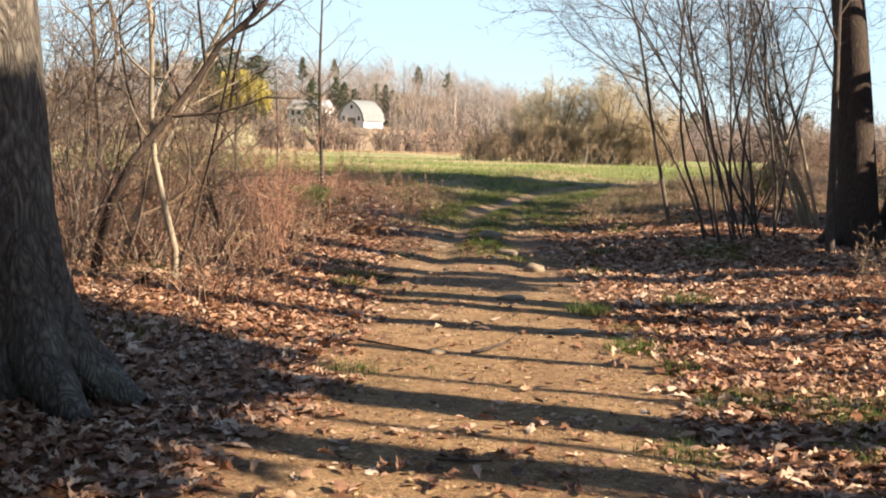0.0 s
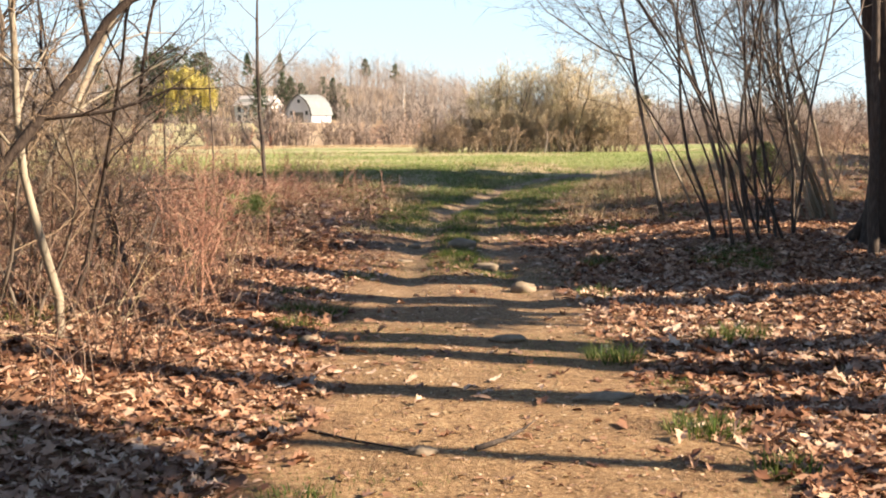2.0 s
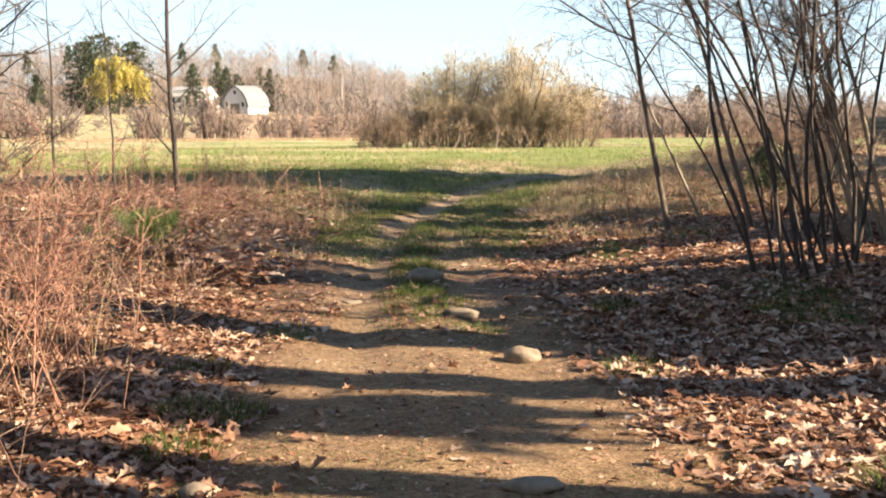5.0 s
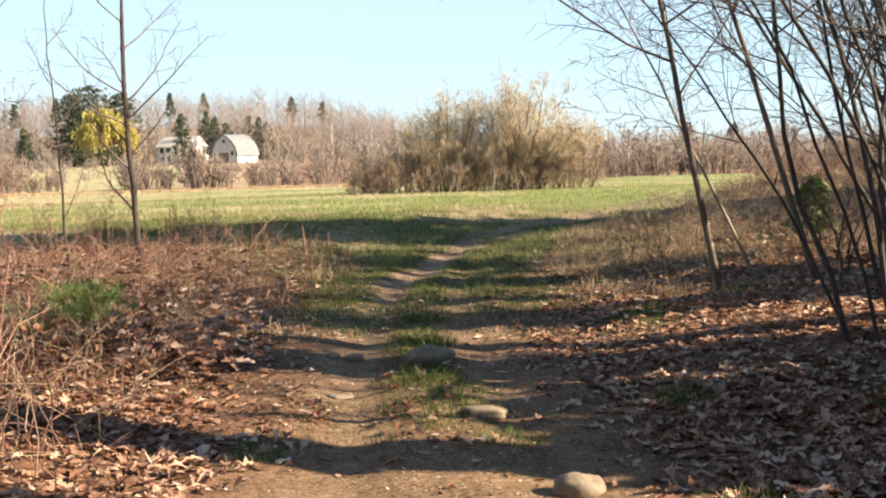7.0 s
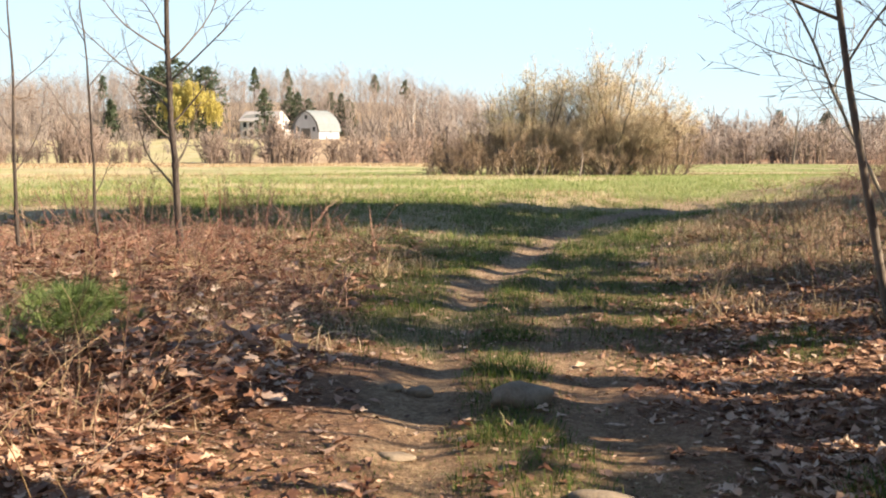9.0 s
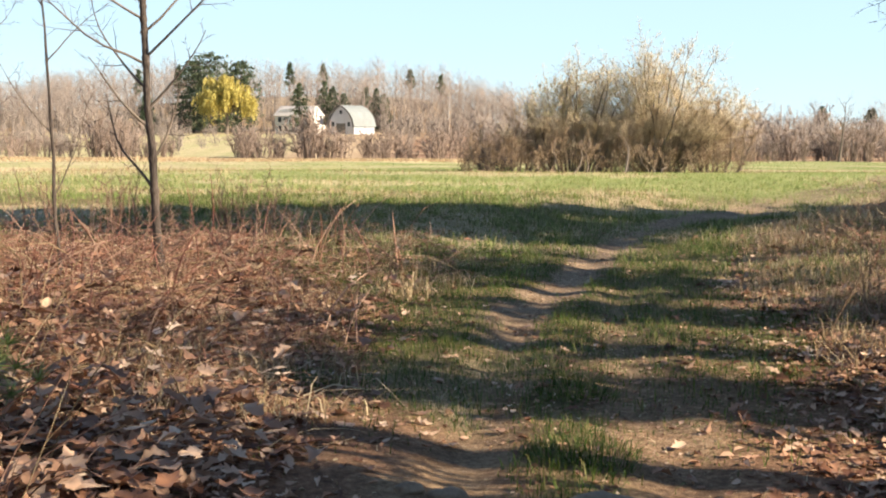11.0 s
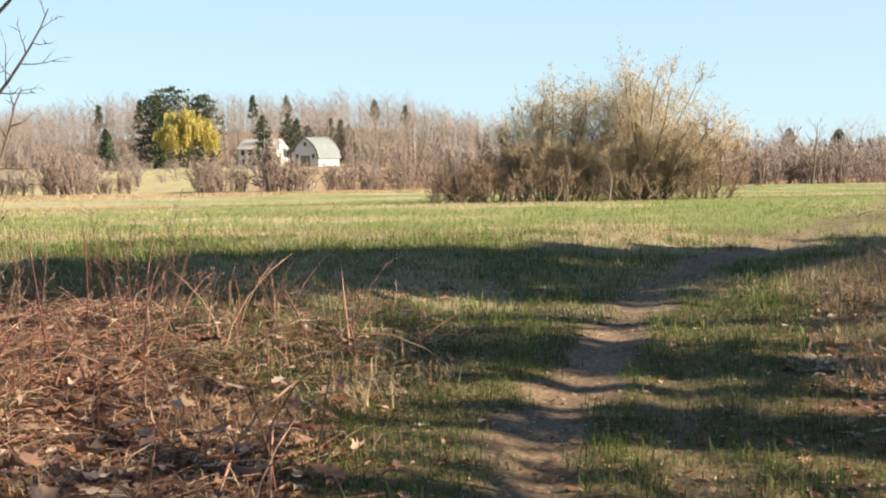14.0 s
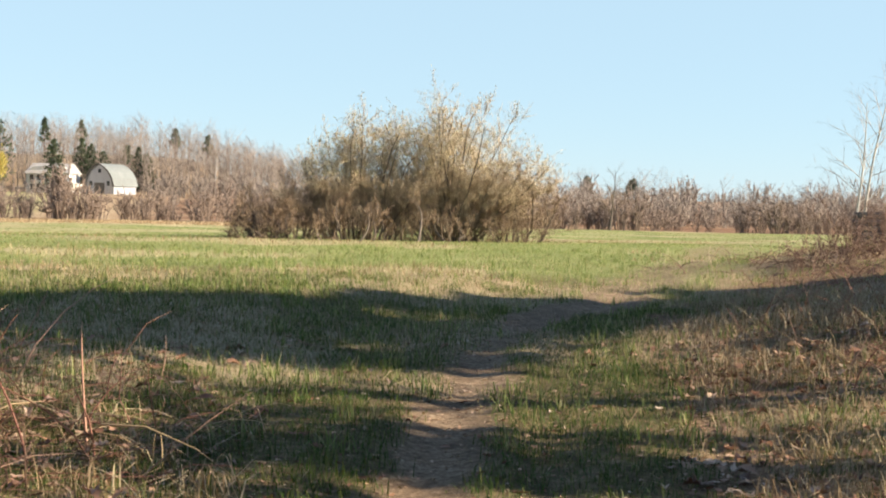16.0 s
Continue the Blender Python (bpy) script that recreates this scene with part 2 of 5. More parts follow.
# ---------------------------------------------------------------- mesh tools
class Soup:
    """Collects vertices and faces, then becomes one mesh."""

    def __init__(self):
        self.v, self.f, self.n, self.pending = [], [], 0, {}

    def add(self, verts, faces):
        verts = np.asarray(verts, float)
        self.v.append(verts)
        for group in faces:
            self.f.append(np.asarray(group, int) + self.n)
        self.n += len(verts)

    def tube(self, pts, radii, sides=5):
        self.pending.setdefault((len(pts), sides), []).append((pts, radii))

    def flush(self):
        for (k, sides), items in self.pending.items():
            self.tubes(np.array([np.asarray(p, float) for p, _ in items]), np.array([r for _, r in items], float), sides)
        self.pending = {}

    def tubes(self, pts, radii, sides):
        """Many tubes at once: pts (n, k, 3), radii (n, k). Thin ones run out to a point."""
        n, k = radii.shape
        tan = np.empty_like(pts)
        tan[:, 1:-1] = pts[:, 2:] - pts[:, :-2]
        tan[:, 0], tan[:, -1] = pts[:, 1] - pts[:, 0], pts[:, -1] - pts[:, -2]
        tan /= np.linalg.norm(tan, axis=2)[..., None] + 1e-9
        ref = np.where(np.abs(tan[:, :1, 2:]) < 0.8, np.array((0.0, 0, 1)), np.array((1.0, 0, 0)))
        u = np.cross(tan, ref)
        u /= np.linalg.norm(u, axis=2)[..., None] + 1e-9
        w = np.cross(tan, u)
        a = np.arange(sides) * (2 * math.pi / sides)
        ring = pts[:, :, None] + radii[..., None, None] * (np.cos(a)[:, None] * u[:, :, None] + np.sin(a)[:, None] * w[:, :, None])
        point = sides <= 4
        rows = k - 1 if point else k
        verts = ring[:, :rows].reshape(n, -1, 3)
        if point:
            verts = np.concatenate((verts, pts[:, -1:]), 1)
        first = (np.arange(n) * verts.shape[1])[:, None, None]
        i, j = np.meshgrid(np.arange(rows - 1), np.arange(sides), indexing="ij")
        a0, a1 = (i * sides + j).ravel(), (i * sides + (j + 1) % sides).ravel()
        groups = []
        if rows > 1:
            groups.append((first + np.stack((a0, a0 + sides, a1 + sides, a1), -1)[None]).reshape(-1, 4))
        if point:
            b = (rows - 1) * sides + np.arange(sides)
            groups.append((first + np.stack((b, np.full(sides, rows * sides), np.roll(b, -1)), -1)[None]).reshape(-1, 3))
        self.add(verts.reshape(-1, 3), groups)

    def mesh(self, name, smooth=True):
        me = bpy.data.meshes.new(name)
        self.flush()
        if not self.v:
            return me
        v = np.concatenate(self.v)
        loops = np.concatenate([g.ravel() for g in self.f]).astype(np.int32)
        sizes = np.concatenate([np.full(len(g), g.shape[1]) for g in self.f]).astype(np.int32)
        starts = np.concatenate(((0,), np.cumsum(sizes)[:-1])).astype(np.int32)
        me.vertices.add(len(v))
        me.vertices.foreach_set("co", v.ravel().astype(np.float32))
        me.loops.add(len(loops))
        me.loops.foreach_set("vertex_index", loops)
        me.polygons.add(len(sizes))
        me.polygons.foreach_set("loop_start", starts)
        if smooth:
            me.polygons.foreach_set("use_smooth", np.ones(len(sizes), bool))
        me.update(calc_edges=True)
        me.validate()
        return me


def soup_part(name, soup, material, parent=None, label="", smooth=True):
    me = soup.mesh(name, smooth)
    me.materials.append(material)
    ob = new(name, me)
    ob.parent = parent
    if label:
        tagged(ob, label)
    return ob


def part(name, bm, material, parent=None, label="", smooth=False):
    me = bpy.data.meshes.new(name)
    bm.to_mesh(me)
    bm.free()
    me.materials.append(material)
    if smooth:
        me.polygons.foreach_set("use_smooth", [True] * len(me.polygons))
    ob = new(name, me)
    ob.parent = parent
    if label:
        tagged(ob, label)
    return ob


def thing(name, place, label, category, group=""):
    return tagged(new_at(name, place), label, category, group)


def new_at(name, place):
    ob = new(name)
    ob.matrix_world = place if isinstance(place, Matrix) else Matrix.Translation(place)
    ob.empty_display_size = 0.2
    return ob


def unit(v):
    return v / (np.linalg.norm(v) + 1e-9)


def smooth01(a, lo, hi):
    s = np.clip((np.asarray(a, float) - lo) / (hi - lo), 0, 1)
    return s * s * (3 - 2 * s)


def norm3(x, y, z):
    k = 1.0 / (math.sqrt(x * x + y * y + z * z) + 1e-9)
    return x * k, y * k, z * k


def grow(soups, rng, p, d, length, r, lv, spec, out=None):
    """A limb with its side limbs. spec: per level segments, wobble, lift (or a drift of three), children, from, length share, angle, sides, taper."""
    seg, wob, lift, kids, start, share, angle, sides, taper = spec[lv]
    ex, ey, ez = lift if isinstance(lift, tuple) else (0.0, 0.0, lift)
    x, y, z = (float(c) for c in p)
    dx, dy, dz = norm3(*(float(c) for c in d))
    pts, dirs, step = [(x, y, z)], [(dx, dy, dz)], length / seg
    for kx, ky, kz in rng.normal(0, wob, (seg, 3)).tolist():
        dx, dy, dz = norm3(dx + kx + ex, dy + ky + ey, dz + kz + ez)
        x, y, z = x + dx * step, y + dy * step, z + dz * step
        pts.append((x, y, z))
        dirs.append((dx, dy, dz))
    radii = [r * (1 - taper * (i / seg) ** 0.9) for i in range(seg + 1)]
    if lv == 0 and r > 0.1:
        radii[0] *= 1.35
    mine = soups[min(lv, len(soups) - 1)]
    if isinstance(mine, list):
        mine.append(Soup())
        mine = mine[-1]
    mine.tube(pts, radii, sides)
    if out is not None and lv >= len(spec) - 1:
        out.append((np.array(pts[-1]), np.array(dirs[-1])))
    if lv + 1 < len(spec):
        turn = rng.uniform(0, 6.28)
        for k, (u0, u1, u2, u3) in enumerate(rng.uniform(0, 1, (kids, 4)).tolist()):
            f = start + (1 - start) * (k + 0.2 + 0.7 * u0) / kids
            i = min(int(f * seg), seg - 1)
            g = f * seg - i
            q = [a + (b - a) * g for a, b in zip(pts[i], pts[i + 1])]
            turn += 1.9 + u1
            dx, dy, dz = dirs[i]
            if abs(dz) < 0.9:
                sx, sy, sz = norm3(dy - dz * 0.2, dz * 0.3 - dx, dx * 0.2 - dy * 0.3)
            else:
                sx, sy, sz = norm3(-dz * 0.1, dz, dx * 0.1 - dy)
            ox, oy, oz = dy * sz - dz * sy, dz * sx - dx * sz, dx * sy - dy * sx
            a = radians(angle) * (0.7 + 0.6 * u2)
            c, s_, ct, st = math.cos(a), math.sin(a), math.cos(turn), math.sin(turn)
            cd = (dx * c + (sx * ct + ox * st) * s_, dy * c + (sy * ct + oy * st) * s_, dz * c + (sz * ct + oz * st) * s_)
            cl = length * share * (1.15 - 0.65 * f) * (0.7 + 0.55 * u3)
            cr = max(min(radii[i] * 0.58, r * (0.5 if lv else 0.36)), 0.0028)
            grow(soups, rng, q, cd, cl, cr, lv + 1, spec, out)


def rand_dirs(rng, shape):
    return rng.normal(0, 1, (*shape, 3))


def units(v):
    return v / (np.linalg.norm(v, axis=-1)[..., None] + 1e-9)


def sprays(base, length, r, counts, rng, lift=0.25, stray=0.5, soup=None):
    """Twigs on twigs, all at once. base (n, k, 3): limbs by their points; counts: twigs a limb, level by level."""
    soup = soup or Soup()
    limbs, n = base, len(base)
    length = np.full(n, length) if np.isscalar(length) else length
    for lv, count in enumerate(counts):
        k = limbs.shape[1]
        f = rng.uniform(0.15, 1.0, (len(limbs), count))
        g = f * (k - 1)
        i = np.minimum(g.astype(int), k - 2)
        row = np.arange(len(limbs))[:, None]
        a, b = limbs[row, i], limbs[row, i + 1]
        p = a + (b - a) * (g - i)[..., None]
        d = units(units(b - a) * 0.8 + stray * rand_dirs(rng, f.shape) + np.array((0, 0, lift)))
        ln = length[:, None] * (1.15 - 0.6 * f) * rng.uniform(0.6, 1.2, f.shape)
        last = lv == len(counts) - 1
        mid = p + d * (ln * 0.5)[..., None]
        tip = mid + units(d + 0.35 * stray * rand_dirs(rng, f.shape) + np.array((0, 0, lift * 0.7))) * (ln * 0.5)[..., None]
        pts = np.stack((p, tip) if last else (p, mid, tip), 2).reshape(f.size, -1, 3)
        rad = np.array((r, r * 0.4) if last else (r, r * 0.8, r * 0.4))
        soup.tubes(pts, np.tile(rad, (len(pts), 1)), 3)
        limbs, length, r = pts, ln.ravel() * 0.5, r * 0.62
    return soup, limbs


# ---------------------------------------------------------------- ground
PATH = [(-6, 0.30), (0, 0.32), (5, 0.36), (10, 0.38), (14, 0.42), (17, 0.55), (20, 0.80), (23, 1.2), (25.2, 1.75), (27.3, 2.35), (30, 3.5), (31.7, 4.8), (34, 6.3), (37.2, 8.3), (41, 10.8), (66, 24.0), (100, 44)]
PY, PX = [a for a, _ in PATH], [b for _, b in PATH]
ALONG = [(-20, 0.05), (0, 0.02), (5, -0.03), (8, -0.08), (11, -0.15), (12.5, -0.20), (14, -0.23), (18, -0.23), (20, -0.21), (22, -0.18), (24, -0.13), (28, -0.08), (34, -0.09), (44, -0.16), (54, -0.27), (80, -0.95), (132, -2.25), (150, -2.5), (180, -2.3), (275, -0.9), (290, -0.7)]
AY, AZ = [a for a, _ in ALONG], [b for _, b in ALONG]


@functools.lru_cache(None)
def waves(s, seed):
    r = np.random.RandomState(seed)
    return [(s_ * math.cos(a), s_ * math.sin(a), ph) for a, s_, ph in [(r.uniform(0, 6.28), s * r.uniform(0.6, 1.7), r.uniform(0, 6.28)) for _ in range(6)]]


def lumps(x, y, s, seed):
    """Cheap smooth noise in -1..1 from a few waves."""
    out = 0
    for a, b, ph in waves(s, seed):
        out = out + np.sin(x * a + y * b + ph)
    return out / 3.2


def rut_left(y):
    return np.interp(y, [-6, 10, 14, 16.9, 19.4, 22, 25.2, 27.3, 30, 31.7, 34, 37.2, 41, 66, 100], [-0.2, -0.15, -0.05, 0.08, 0.30, 0.76, 1.70, 2.42, 3.65, 5.0, 6.4, 8.0, 10.4, 23.4, 43])


def rut_right(y):
    return np.interp(y, [-6, 10, 14, 16.9, 19.4, 22, 25.2, 27.3, 30, 34], [0.9, 0.95, 1.05, 1.14, 1.15, 1.45, 2.3, 3.1, 4.5, 7.2])


def ground_z(x, y):
    x, y = np.asarray(x, float), np.asarray(y, float)
    z = np.interp(y, AY, AZ)
    off = x - np.interp(y, PY, PX)
    near = 1 - smooth01(y, 30, 42)
    z = z + near * (0.24 * smooth01(off, 1.2, 4.2) + 0.18 * smooth01(-off, 1.2, 3.2))
    z = z + near * 0.025 * lumps(x, y, 2.6, 3) * smooth01(abs(off), 0.3, 1.5) + near * 0.006 * lumps(x, y, 7.0, 4)
    z = z - near * 0.05 * (np.exp(-((x - rut_left(y)) / 0.22) ** 2) + 0.8 * np.exp(-((x - rut_right(y)) / 0.22) ** 2)) * smooth01(y, 11, 15)
    # bank with brush beyond the bend, and the wooded rise behind the farm
    z = z + 0.5 * np.exp(-((x - 12.5) / 2.8) ** 2 - ((y - 37.2) / 3.0) ** 2)
    z = z + 0.10 * lumps(x, y, 0.25, 5) * smooth01(y, 30, 60)
    z = z + 11.0 * smooth01(y, 295, 385) * (1 - smooth01(x, -12, 32)) * (1 - 0.45 * smooth01(-x, 88, 125))
    return z


def gz(x, y):
    return float(ground_z(x, y))


def zones(x, y):
    """Shares of bare dirt, green grass and straw; the rest is leafy soil."""
    n1, n2 = lumps(x, y, 1.3, 11), lumps(x, y, 4.2, 12)
    rag = 0.20 * n1 + 0.16 * n2 + 0.07 * lumps(x, y, 11.0, 13)
    off = x - np.interp(y, PY, PX)
    wide = (1 - smooth01(abs(off) + rag, 0.75, 1.35)) * (1 - 0.75 * smooth01(y + 2 * n1, 13.5, 17.5))
    half = np.interp(y, [13, 17, 20, 23, 28, 32, 42], [0.46, 0.28, 0.22, 0.20, 0.32, 0.55, 0.65])
    ruts = np.maximum(1 - smooth01(abs(x - rut_left(y)) + 1.0 * rag, half - 0.16, half + 0.12), (0.85 - 0.22 * smooth01(y, 14, 18)) * (1 - smooth01(abs(x - rut_right(y)) + 0.8 * rag, half - 0.14, half + 0.1)) * (1 - smooth01(y, 22, 26)))
    ruts = ruts * (1 - 0.35 * smooth01(y, 31, 36)) * (1 - smooth01(y, 44, 62))
    dirt = np.maximum(wide, ruts)
    # green verge of the path, then the meadow
    mid = (rut_left(y) + rut_right(y)) / 2
    verge = np.maximum((1 - smooth01(abs(off) + 2 * rag, 1.0, 1.9)) * smooth01(y, 17.5, 22), 0.9 * np.exp(-((x - mid) / 0.26) ** 2) * smooth01(y + n1, 14.5, 17.5))
    edge_l = np.interp(x, [-40, -8, -4.5, -2.0, -0.8, 0.3], [30, 28.0, 26.6, 25.6, 23.0, 18.0])
    edge_r = np.interp(x, [1, 2.5, 4, 6, 9, 14, 40], [20, 26.5, 30.5, 33.5, 39, 46, 60])
    lim = np.where(x < 0.3, edge_l, edge_r)
    meadow = smooth01(y + 1.3 * n1, lim - 0.8, lim + 1.0)
    tufts = 0.7 * smooth01(n1 + 0.8 * n2, 0.75, 1.2) * (y > 5) * (abs(off) < 3.5)
    mat = 0.3 * smooth01(off + rag, 1.0, 2.2) * smooth01(y + n1, 19.5, 22.5) * (0.75 + 0.35 * n2)
    green = np.clip(np.maximum(np.maximum(verge, meadow), np.maximum(tufts, mat)), 0, 1)
    lawn = smooth01(x, -75, -60) * (1 - smooth01(x, -26, -18)) * (1 - smooth01(y, 285, 300))
    green = green * (1 - smooth01(y, 134, 142) * (1 - lawn))
    green = green * (0.8 + 0.2 * smooth01(y + 2 * n1, 30, 38))
    straw = smooth01(lumps(x, y, 0.55, 15) + 0.6 * n1, 0.0, 1.0) * meadow * 0.6
    straw = np.maximum(straw, 0.75 * smooth01(lumps(x, y, 0.9, 16) + 0.5 * n2, 0.15, 1.0) * meadow * (1 - smooth01(y, 36, 44)))
    straw = np.maximum(straw, 0.75 * smooth01(-x, 2, 13) * smooth01(y, 38, 52) * meadow * np.clip(0.75 + 0.4 * n1, 0, 1))
    straw = np.maximum(straw, 0.3 * smooth01(x, 2.2, 3.2) * smooth01(y, 21.5, 24) * (1 - meadow) * smooth01(n1, -0.6, 0.6))
    straw = np.maximum(straw, smooth01(y + 5 * n1, 88, 104) * (1 - smooth01(y, 136, 150)) * (1 - smooth01(x, 6, 16)))
    straw = np.maximum(straw, 0.4 * smooth01(y, 285, 300) * (1 - smooth01(x, 10, 50)))
    return dirt, green, straw


def axis(*runs):
    out = []
    for lo, hi, n in runs:
        out.append(np.linspace(lo, hi, n, endpoint=False))
    return np.concatenate(out)


gx = axis((-900, -60, 14), (-60, -12, 40), (-12, -6, 34), (-6, 7, 92), (7, 16, 48), (16, 60, 40), (60, 901, 14))
gy = axis((-60, -4, 14), (-4, 2, 20), (2, 34, 220), (34, 60, 50), (60, 160, 70), (160, 420, 60), (420, 1801, 14))
X, Y = np.meshgrid(gx, gy, indexing="ij")
Z = ground_z(X, Y)
dirt, green, straw = zones(X, Y)
nx, ny = X.shape
idx = np.arange(nx * ny).reshape(nx, ny)
quads = np.stack((idx[:-1, :-1], idx[1:, :-1], idx[1:, 1:], idx[:-1, 1:]), -1).reshape(-1, 4)
fd = (dirt[:-1, :-1] + dirt[1:, 1:]).ravel() / 2
flat = np.stack((X, Y, Z), -1).reshape(-1, 3)
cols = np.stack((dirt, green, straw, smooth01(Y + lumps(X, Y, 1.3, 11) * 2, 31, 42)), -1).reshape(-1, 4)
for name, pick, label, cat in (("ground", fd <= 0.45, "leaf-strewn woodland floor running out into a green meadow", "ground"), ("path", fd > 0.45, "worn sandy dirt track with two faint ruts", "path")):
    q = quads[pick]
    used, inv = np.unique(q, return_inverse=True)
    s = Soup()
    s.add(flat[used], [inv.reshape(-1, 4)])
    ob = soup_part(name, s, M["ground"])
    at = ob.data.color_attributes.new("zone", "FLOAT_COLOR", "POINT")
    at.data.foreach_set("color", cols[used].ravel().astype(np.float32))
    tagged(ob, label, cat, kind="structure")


# ---------------------------------------------------------------- trees by the path
def bare_tree(name, x, y, height, r, lean, spec, label, seed, bark, twig, category="tree", group="", flare=0.0):
    """A leafless tree: trunk, limbs and twigs as parts of one thing."""
    rng = np.random.default_rng(seed)
    root = thing(name, (x, y, gz(x, y)), label, category, group)
    trunk, limbs, twigs = Soup(), [], Soup()
    grow((trunk, limbs, twigs), rng, (0, 0, -0.12), (*lean, 1.0), height, r, 0, spec)
    if flare:
        for k in range(7):
            a = k * 0.9 + rng.uniform(-0.2, 0.2)
            c, s_ = math.cos(a), math.sin(a)
            trunk.tube([(c * r * 0.55, s_ * r * 0.55, r * 2.2), (c * r * 0.95, s_ * r * 0.95, r * 0.9), (c * r * 1.35, s_ * r * 1.35, r * 0.25), (c * r * 2.2, s_ * r * 2.2, -0.1)], [r * 0.35, r * 0.42, r * 0.40, r * 0.2], 8)
    soup_part("trunk", trunk, M[bark], root)
    for s in limbs:
        soup_part("limb", s, M[bark], root)
    if twigs.n or twigs.pending:
        soup_part("crown", twigs, M[twig], root)
    return root


# segments, wobble, lift, children, from, length share, angle, sides, taper
OAK = [(9, 0.03, 0.0, 9, 0.42, 0.42, 55, 16, 0.55), (6, 0.12, 0.05, 7, 0.25, 0.45, 50, 7, 0.8), (5, 0.15, 0.06, 6, 0.2, 0.45, 45, 4, 0.85), (3, 0.18, 0.06, 0, 0, 0, 0, 3, 0.8)]
REACH = [(11, 0.035, 0.0, 15, 0.28, 0.44, 55, 7, 0.85), (7, 0.15, 0.04, 10, 0.15, 0.40, 45, 4, 0.85), (4, 0.14, 0.03, 6, 0.15, 0.45, 42, 3, 0.8), (2, 0.15, 0.02, 0, 0, 0, 0, 3, 0.7)]
STEM = [(11, 0.045, 0.02, 13, 0.30, 0.30, 42, 7, 0.85), (6, 0.11, 0.03, 7, 0.15, 0.45, 45, 4, 0.85), (4, 0.14, 0.03, 5, 0.15, 0.45, 42, 3, 0.8), (2, 0.15, 0.02, 0, 0, 0, 0, 3, 0.7)]
CROOKED = [(12, 0.13, 0.012, 14, 0.30, 0.30, 42, 6, 0.85), (6, 0.13, 0.03, 7, 0.15, 0.45, 45, 4, 0.85), (4, 0.15, 0.03, 5, 0.15, 0.45, 42, 3, 0.8), (2, 0.15, 0.02, 0, 0, 0, 0, 3, 0.7)]
SHRUB = [(8, 0.10, 0.03, 10, 0.2, 0.40, 45, 5, 0.8), (5, 0.14, 0.03, 6, 0.2, 0.48, 45, 3, 0.8), (3, 0.16, 0.03, 4, 0.2, 0.5, 42, 3, 0.75), (2, 0.18, 0.02, 0, 0, 0, 0, 3, 0.6)]

bare_tree("oak_tree", -2.27, 5.75, 9.0, 0.35, (-0.05, 0.02), OAK, "large old tree with deeply furrowed grey bark beside the path", 1, "bark_oak", "twig", flare=1.0)
bare_tree("oak_tree", 5.5, 15.3, 9.0, 0.27, (-0.03, 0.0), OAK, "tall dark bare tree at the edge of the wood", 2, "bark_dark", "twig", flare=0.7)
bare_tree("forked_stem", 5.95, 15.5, 8.0, 0.15, (0.06, 0.0), STEM, "second dark stem standing against the tall bare tree", 3, "bark_dark", "twig", "tree")
bare_tree("young_tree", 4.75, 14.0, 7.0, 0.06, (-0.03, 0.03), STEM, "slender dark young tree without leaves", 4, "bark_grey", "twig")
bare_tree("young_tree", 3.78, 19.1, 7.2, 0.038, (-0.20, 0.0), REACH, "slender leaning young tree without leaves", 5, "bark_smooth", "twig")
bare_tree("young_tree", 4.9, 19.4, 7.2, 0.038, (-0.32, -0.05), REACH, "slanting young tree with branches reaching over the path", 6, "bark_smooth", "twig")
bare_tree("young_tree", 4.45, 19.9, 4.5, 0.022, (-0.42, 0.05), STEM, "thin pale slanting stem", 7, "bark_pale", "twig_tan")


def sapling(x, y, height, r, limbs, label, seed, lean=0.0):
    """A straight young tree: stem with knots, and limbs given by height share, side, spread and length."""
    rng = np.random.default_rng(seed)
    root = thing("sapling", (x, y, gz(x, y)), label, "tree")
    n = 15
    pts = np.stack((lean * np.linspace(0, height, n) + np.cumsum(rng.normal(0, 0.012, n)), np.cumsum(rng.normal(0, 0.01, n)), np.linspace(-0.12, height, n)), -1)
    radii = r * (1 - 0.86 * np.linspace(0, 1, n) ** 1.1) * (1 + 0.10 * rng.uniform(-1, 1, n))
    radii[0] *= 1.4
    stem, twigs = Soup(), Soup()
    stem.tube(pts, radii, 9)
    for f, *_ in limbs:
        p = np.array([np.interp(f, np.linspace(0, 1, n), pts[:, i]) for i in range(3)])
        rr = np.interp(f, np.linspace(0, 1, n), radii)
        stem.tube([p - (0, 0, rr * 1.3), p, p + (0, 0, rr * 1.3)], [rr * 0.9, rr * 1.28, rr * 0.9], 8)
    soup_part("trunk", stem, M["bark_grey"], root)
    spec = [(7, 0.09, 0.07, 8, 0.25, 0.36, 48, 5, 0.75), (4, 0.14, 0.06, 3, 0.3, 0.5, 42, 3, 0.8), (2, 0.15, 0.04, 0, 0, 0, 0, 3, 0.7)]
    for f, side, spread, length in limbs:
        p = [np.interp(f, np.linspace(0, 1, n), pts[:, i]) for i in range(3)]
        limb = Soup()
        grow((limb, twigs), rng, p, (math.cos(side) * spread, math.sin(side) * spread, 0.75), length, max(0.45 * np.interp(f, np.linspace(0, 1, n), radii), 0.007), 0, spec)
        soup_part("limb", limb, M["bark_smooth"], root)
    soup_part("crown", twigs, M["twig"], root)
    return root


